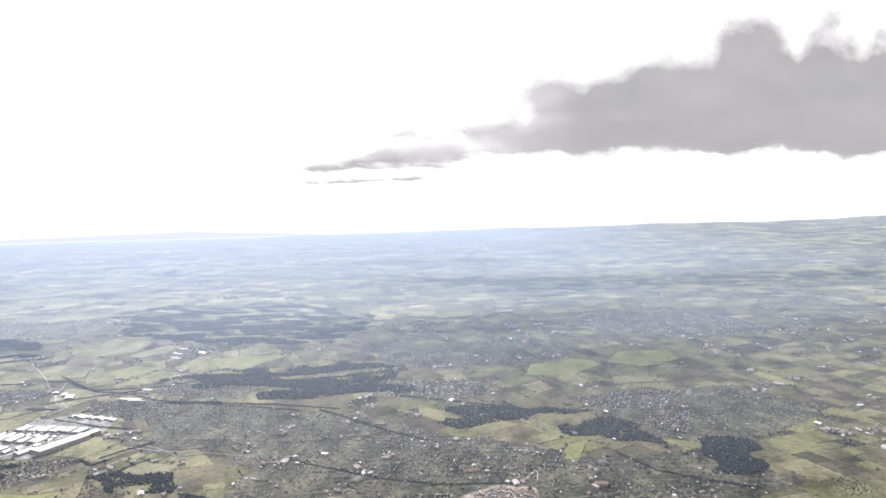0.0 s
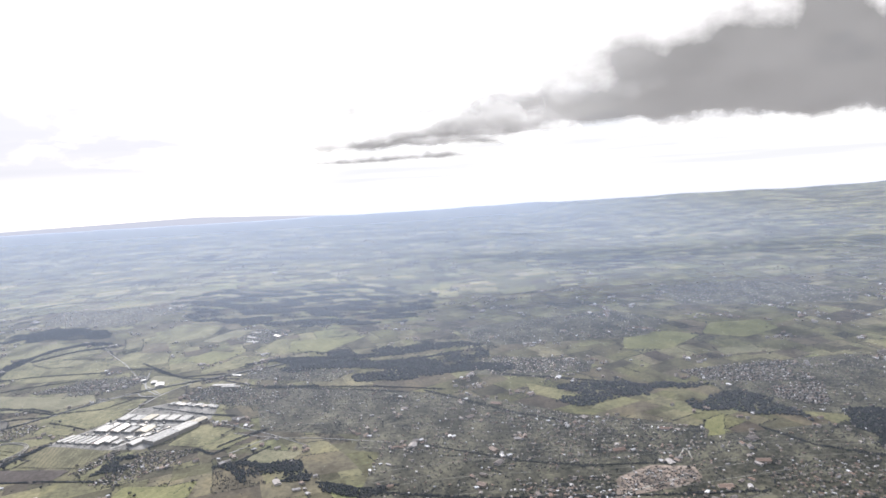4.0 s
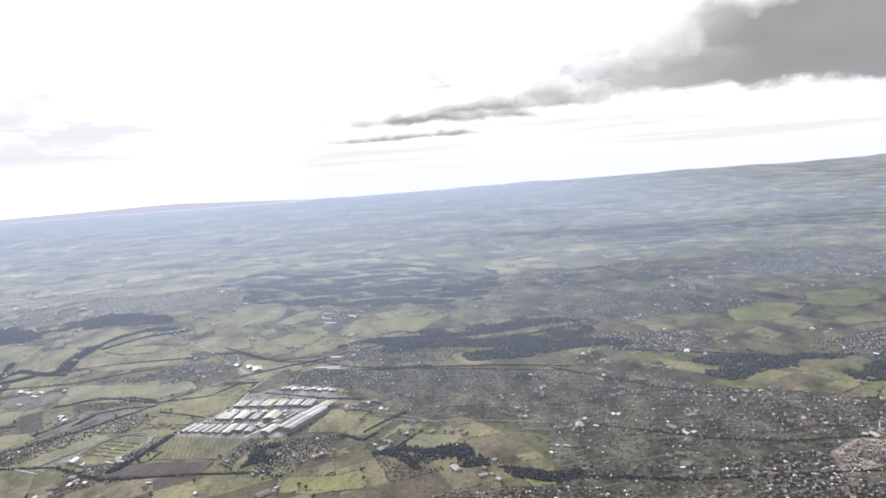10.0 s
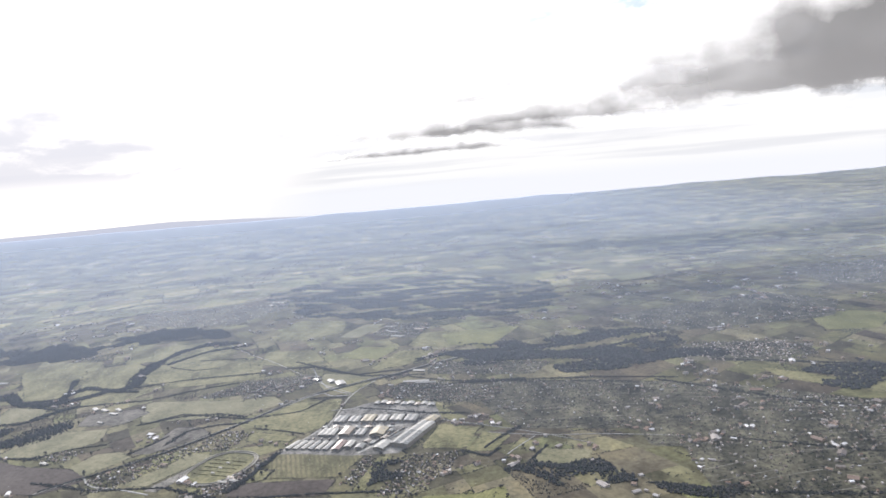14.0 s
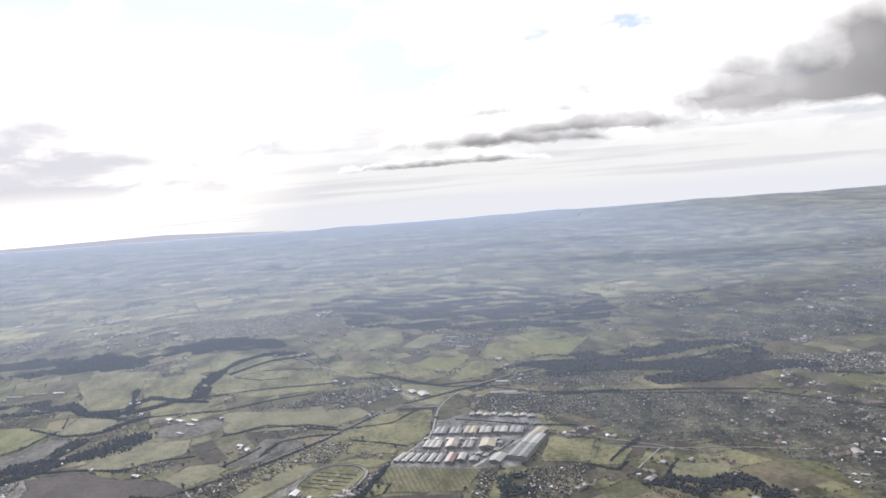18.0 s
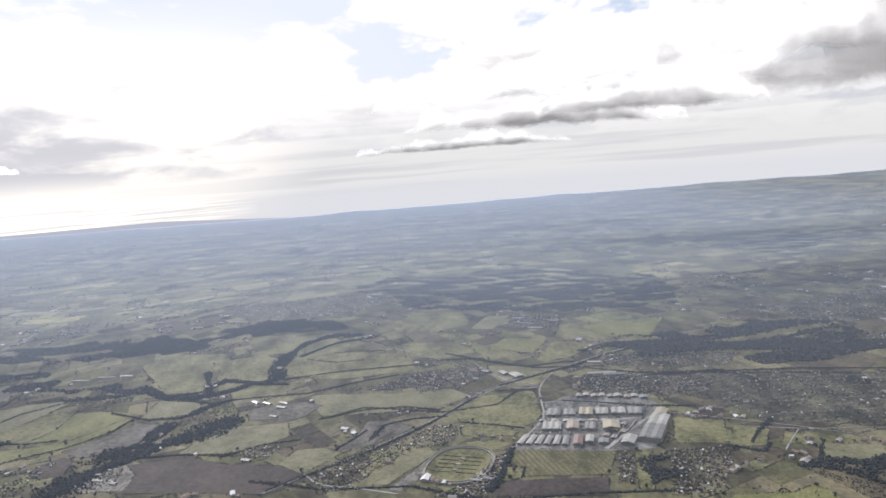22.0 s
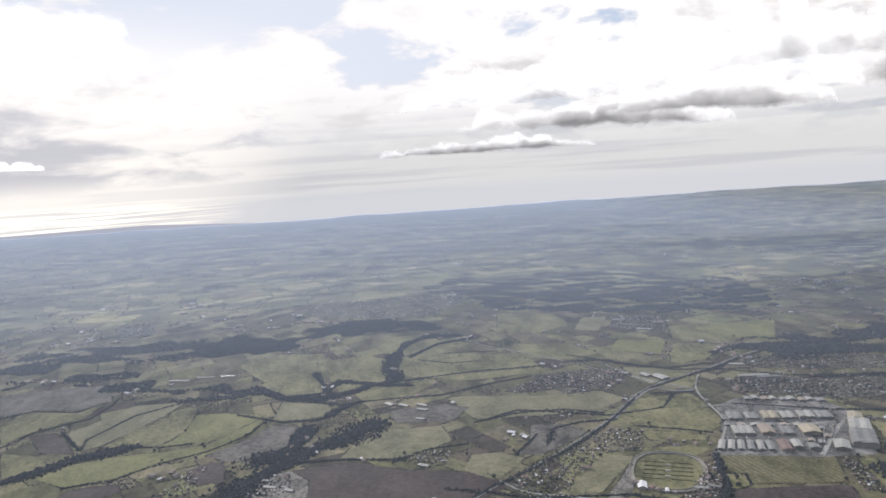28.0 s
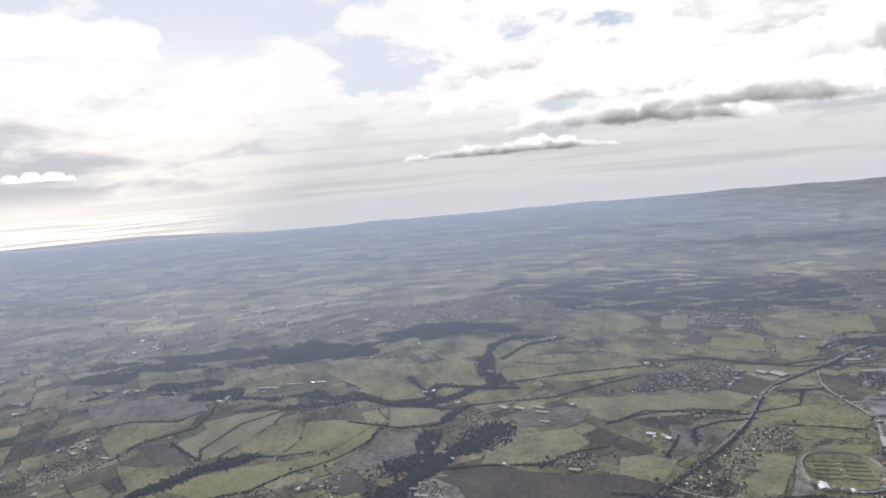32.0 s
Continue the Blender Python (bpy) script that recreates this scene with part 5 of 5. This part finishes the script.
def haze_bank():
    """A see-through tinted sheet imitates the haze of distance, thicker towards the sea."""
    m = bpy.data.materials.new("distance_haze")
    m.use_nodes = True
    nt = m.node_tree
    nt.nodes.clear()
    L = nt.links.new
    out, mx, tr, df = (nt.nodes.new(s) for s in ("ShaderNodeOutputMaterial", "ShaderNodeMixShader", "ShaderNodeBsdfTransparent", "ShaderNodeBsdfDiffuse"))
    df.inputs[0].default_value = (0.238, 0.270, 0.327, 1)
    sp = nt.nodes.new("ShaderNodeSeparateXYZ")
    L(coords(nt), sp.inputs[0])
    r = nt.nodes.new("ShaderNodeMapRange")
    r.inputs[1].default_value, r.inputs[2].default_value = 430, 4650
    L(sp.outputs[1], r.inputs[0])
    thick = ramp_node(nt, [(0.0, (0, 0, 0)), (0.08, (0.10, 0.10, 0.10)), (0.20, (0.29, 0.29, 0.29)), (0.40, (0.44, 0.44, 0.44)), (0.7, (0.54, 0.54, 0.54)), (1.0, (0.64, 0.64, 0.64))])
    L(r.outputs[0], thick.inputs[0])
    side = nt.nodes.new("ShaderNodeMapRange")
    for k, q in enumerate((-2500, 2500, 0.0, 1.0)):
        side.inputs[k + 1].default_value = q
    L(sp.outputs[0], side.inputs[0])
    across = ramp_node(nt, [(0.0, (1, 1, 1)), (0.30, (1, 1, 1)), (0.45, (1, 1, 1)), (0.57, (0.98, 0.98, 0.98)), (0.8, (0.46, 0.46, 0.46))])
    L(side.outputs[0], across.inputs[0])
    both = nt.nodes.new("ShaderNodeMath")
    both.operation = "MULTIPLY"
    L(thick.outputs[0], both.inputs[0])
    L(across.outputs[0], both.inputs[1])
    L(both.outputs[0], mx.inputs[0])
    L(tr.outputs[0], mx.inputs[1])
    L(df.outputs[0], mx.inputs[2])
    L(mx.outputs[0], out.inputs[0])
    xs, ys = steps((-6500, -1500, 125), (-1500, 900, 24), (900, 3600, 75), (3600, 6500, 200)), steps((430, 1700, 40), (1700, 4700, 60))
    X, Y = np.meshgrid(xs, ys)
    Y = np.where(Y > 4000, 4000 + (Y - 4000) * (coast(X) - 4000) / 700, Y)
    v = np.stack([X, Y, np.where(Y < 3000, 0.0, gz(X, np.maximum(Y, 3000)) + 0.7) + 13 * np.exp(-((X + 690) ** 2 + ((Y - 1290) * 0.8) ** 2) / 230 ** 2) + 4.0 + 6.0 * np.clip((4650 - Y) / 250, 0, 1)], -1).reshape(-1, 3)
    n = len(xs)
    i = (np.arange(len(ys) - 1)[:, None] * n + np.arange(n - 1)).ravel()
    return tagged(new("haze_sheet", mesh_np("haze_sheet", v, np.stack([i, i + 1, i + n + 1, i + n], 1), [m], smooth=True)), "translucent sheet imitating bluish distance haze over the coastal plain", "mist", kind="structure")


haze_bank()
racecourse(-508, 583, 23.5, 29.5, radians(-22))


# ---- single trees, lorries ----
def lone_tree(k):
    """A bare tree: tapered trunk, limbs and a broken crown of twig clumps."""
    r = np.random.default_rng(40 + k)
    e = new("tree")
    bm = bmesh.new()
    bmesh.ops.create_cone(bm, cap_ends=True, segments=7, radius1=0.16, radius2=0.07, depth=1.5, matrix=Matrix.Translation((0, 0, 0.6)))
    for i in range(5):
        a, t = r.uniform(0, 6.28), r.uniform(0.5, 0.9)
        bmesh.ops.create_cone(bm, cap_ends=True, segments=5, radius1=0.06, radius2=0.02, depth=1.1, matrix=Matrix.Translation((0.35 * math.cos(a), 0.35 * math.sin(a), 1.25 + 0.15 * i)) @ Matrix.Rotation(a, 4, "Z") @ Matrix.Rotation(t, 4, "Y"))
    part("trunk", bm, M["bark"], e)
    n = 26
    a, q = r.uniform(0, 6.28, n), np.sqrt(r.uniform(0, 1, n)) * (0.95 + 0.12 * k)
    h = r.uniform(1.1, 2.7, n) - 0.45 * q
    s = r.uniform(0.22, 0.5, n)
    bv, bf = BALLS[1]
    v = (bv[None] * (1 + r.uniform(-0.35, 0.35, (n, len(bv), 1))) * np.stack([s, s, 0.8 * s], 1)[:, None] + np.stack([q * np.cos(a), q * np.sin(a), h], 1)[:, None]).reshape(-1, 3)
    f = (bf[None] + (np.arange(n) * len(bv))[:, None, None]).reshape(-1, 3)
    new("crown", mesh_np("crown", v, f, [M["wood"]])).parent = e
    return tagged(e, "single leafless tree with a wide broken crown", "tree", "single trees in the fields")


def scatter_trees():
    kinds = [lone_tree(k) for k in range(4)]
    fresh = set()
    spots_at = [(p[0] + rng.normal(0, 6), p[1] + rng.normal(0, 6)) for poly in TAKEN[:40] for p in poly[::2] if p[1] < 1000]
    for i, (x, y) in enumerate(spots_at[:130]):
        m = Matrix.Translation((x, y, float(gz(x, y)))) @ Matrix.Rotation(i * 2.4, 4, "Z")
        if i % 4 in fresh:
            copy_thing(kinds[i % 4], m)
        else:
            kinds[i % 4].matrix_basis = m
            fresh.add(i % 4)


def lorry(k):
    """A parked lorry: box body, cab, windscreen and six wheels."""
    e = new("lorry")
    part("box_body", block(0.9, 2.8, 0.4, 1.45, 0.03, 0, 0.35), (SHEET["white"], SHEET["grey"], SHEET["rust"])[k % 3], e)
    cab = part("cab", block(0.86, 0.75, 0.3, 1.15, 0.06, 0, -1.5), (SHEET["white"], SHEET["red"], SHEET["gate"])[k % 3], e)
    part("windscreen", block(0.74, 0.04, 0.7, 1.05, 0.01, 0, -1.88), GLASS, cab)
    for x in (-0.38, 0.38):
        for y in (-1.45, 0.9, 1.4):
            bm = bmesh.new()
            bmesh.ops.create_cone(bm, cap_ends=True, segments=10, radius1=0.2, radius2=0.2, depth=0.16, matrix=Matrix.Translation((x, y, 0.2)) @ Matrix.Rotation(math.pi / 2, 4, "Y"))
            part("wheel", bm, SHEET["gate"], e)
    return tagged(e, ("white", "pale grey", "brown")[k % 3] + " box lorry parked in a factory yard", "lorry", "lorries in the estate")


def park_lorries():
    kinds = [lorry(k) for k in range(3)]
    rows = [(-418 + 9.5 * i, 650.5 - 2.2 * i, 76) for i in range(5)] + [(-444 + 7 * i, 623 - 1.6 * i, -14) for i in range(4)] + [(-392 + 2.0 * i, 604 + 3.4 * i, -30) for i in range(6)] + [(-381 + 2.2 * i, 613 + 3.2 * i, -30) for i in range(6)]
    for i, (x, y, t) in enumerate(rows):
        m = Matrix.Translation((x, y, float(gz(x, y)) + 0.27)) @ Matrix.Rotation(radians(t), 4, "Z")
        if i < 3:
            kinds[i].matrix_basis = m
        else:
            copy_thing(kinds[i % 3], m)


def yard_greens():
    """Scrub and trees in the gaps of the estate."""
    poly = [(-465, 600), (-428, 688), (-402, 702), (-346, 688), (-344, 652), (-408, 588)]
    q = rng.uniform((-470, 585), (-340, 705), (2600, 2))
    q = q[inside(poly, q[:, 0], q[:, 1])]
    k = (np.sin(q[:, 0] * 0.31 + q[:, 1] * 0.12) * np.sin(q[:, 1] * 0.27 - 1) + rng.normal(0, 0.25, len(q))) > 0.25
    q = q[k]
    r = rng.uniform(0.35, 0.8, len(q))
    v, f = clumps(q[:, 0], q[:, 1], r, r * rng.uniform(1.2, 2.0, len(q)), 1)
    tagged(new("yard_scrub", mesh_np("yard_scrub", v, f, [M["wood"]])), "dark scrub and small trees between factory halls", "trees", kind="stuff")


scatter_trees()
park_lorries()
yard_greens()


# ---- patchwork of small parcels ----
def split(u0, u1, v0, v1, size, out):
    w, h = u1 - u0, v1 - v0
    s = size * rng.uniform(0.6, 1.6)
    if max(w, h) < s:
        out.append((u0, u1, v0, v1))
    elif w > h * rng.uniform(0.7, 1.3):
        c = u0 + w * rng.uniform(0.35, 0.65)
        split(u0, c, v0, v1, size, out)
        split(c, u1, v0, v1, size, out)
    else:
        c = v0 + h * rng.uniform(0.35, 0.65)
        split(u0, u1, v0, c, size, out)
        split(u0, u1, c, v1, size, out)


def bent(u, v, turn):
    """Parcel lines turned and bent as lanes and streams bend them."""
    x, y = u * math.cos(turn) - v * math.sin(turn), u * math.sin(turn) + v * math.cos(turn)
    return x + 16 * np.sin(y / 71 + 0.4) + 7 * np.sin(x / 37), y + 14 * np.sin(x / 83) + 6 * np.sin(y / 41 + 1)


def free(x, y):
    k = np.ones(len(x), bool)
    for p in TAKEN:
        q = np.asarray(p)
        near = (x > q[:, 0].min() - 1) & (x < q[:, 0].max() + 1) & (y > q[:, 1].min() - 1) & (y < q[:, 1].max() + 1)
        if near.any():
            k[near] &= ~inside(p, x[near], y[near])
    return k


def seen_land(x, y):
    return (y > -120) & (y > 330 - 0.9 * (x + 950)) & (y > 330 - 0.9 * (450 - x)) & (x > -830 - 0.74 * (y - 150)) & (x < 120 + 0.74 * y)


def patchwork(size, y0, y1, hedge_gap, tree_size, turn, label, lift=0.07, paint="parcel"):
    """Parcels, their hedges, small woods and farmsteads between y0 and y1."""
    cells = []
    split(-3600, 3600, -500, 5000, size, cells)
    c = np.array(cells)
    cx, cy = bent((c[:, 0] + c[:, 1]) / 2, (c[:, 2] + c[:, 3]) / 2, turn)
    k = (cy > y0) & (cy < y1) & seen_land(cx, cy)
    c, cx, cy = c[k], cx[k], cy[k]
    g = 5
    a, b = np.meshgrid(np.linspace(0, 1, g), np.linspace(0, 1, g))
    U = c[:, :1] + (c[:, 1:2] - c[:, :1]) * a.ravel()
    V = c[:, 2:3] + (c[:, 3:4] - c[:, 2:3]) * b.ravel()
    X, Y = bent(U, V, turn)
    v = np.stack([X, Y, gz(X, Y) + lift], -1).reshape(-1, 3)
    i = (np.arange(g - 1)[:, None] * g + np.arange(g - 1)).ravel()
    q = np.stack([i, i + 1, i + g + 1, i + g], 1)
    f = (q[None] + (np.arange(len(c)) * g * g)[:, None, None]).reshape(-1, 4)
    tagged(new("field_parcels", mesh_np("field_parcels", v, f, [M[paint]], smooth=True)), label, "fields", kind="stuff")
    # hedges along two sides of a parcel
    hx, hy = [], []
    for side in range(2):
        for r in c[rng.random(len(c)) < 0.36]:
            ln = (r[1] - r[0]) if side else (r[3] - r[2])
            n = int(ln / hedge_gap * rng.uniform(0.5, 1.6))
            t = rng.uniform(0, 1, n)
            hu, hv = (r[0] + t * (r[1] - r[0]), np.full(n, r[2])) if side else (np.full(n, r[0]), r[2] + t * (r[3] - r[2]))
            px, py = bent(hu, hv, turn)
            hx.append(px + rng.normal(0, 0.5, n))
            hy.append(py + rng.normal(0, 0.5, n))
    # copses: whole parcels under trees
    for r in c[rng.random(len(c)) < 0.13]:
        n = int((r[1] - r[0]) * (r[3] - r[2]) / (hedge_gap * hedge_gap * 3.2))
        px, py = bent(rng.uniform(r[0], r[1], n), rng.uniform(r[2], r[3], n), turn)
        hx.append(px)
        hy.append(py)
    # single trees
    n = len(c) * 4
    r = c[rng.integers(0, len(c), n)]
    px, py = bent(r[:, 0] + rng.random(n) * (r[:, 1] - r[:, 0]), r[:, 2] + rng.random(n) * (r[:, 3] - r[:, 2]), turn)
    x, y = np.concatenate(hx + [px]), np.concatenate(hy + [py])
    k = free(x, y)
    x, y = x[k], y[k]
    s = rng.uniform(0.45, 1.2, len(x)) * tree_size
    v, f = clumps(x, y, s, s * rng.uniform(1.3, 2.2, len(x)), 1)
    tagged(new("hedges", mesh_np("hedges", v, f, [M["wood"]])), "dark hedges, copses and single trees among small fields", "hedges", kind="stuff")
    # farmsteads
    hx, hy = [], []
    for r in c[rng.random(len(c)) < 0.20]:
        n = int(rng.integers(2, 9))
        px, py = bent(rng.uniform(r[0], r[1], n), rng.uniform(r[2], r[3], n), turn)
        hx.append(px)
        hy.append(py)
    x, y = np.concatenate(hx), np.concatenate(hy)
    k = free(x, y)
    x, y = x[k], y[k]
    n = len(x)
    w = rng.uniform(1.8, 3.0, n) * np.where(rng.random(n) < 0.1, 1.8, 1)
    v, f, mi = house_arrays(x, y, w, w * rng.uniform(1.1, 2.0, n), rng.uniform(1.1, 2.1, n), w * 0.2, rng.uniform(0, 3.14, n))
    tagged(new("farmsteads", mesh_np("farmsteads", v, f, [M["house_wall"], M["house_roof"]], mi)), "small pale farmhouses scattered over the fields", "houses", kind="stuff")


TAKEN += [[(-472, 598), (-428, 700), (-402, 708), (-336, 690), (-336, 645), (-376, 576)], [(-540, 580), (-500, 618), (-476, 590), (-512, 550)]]
patchwork(34, -120, 1250, 0.9, 0.48, 0.45, "small green, straw and brown fields of many shapes")
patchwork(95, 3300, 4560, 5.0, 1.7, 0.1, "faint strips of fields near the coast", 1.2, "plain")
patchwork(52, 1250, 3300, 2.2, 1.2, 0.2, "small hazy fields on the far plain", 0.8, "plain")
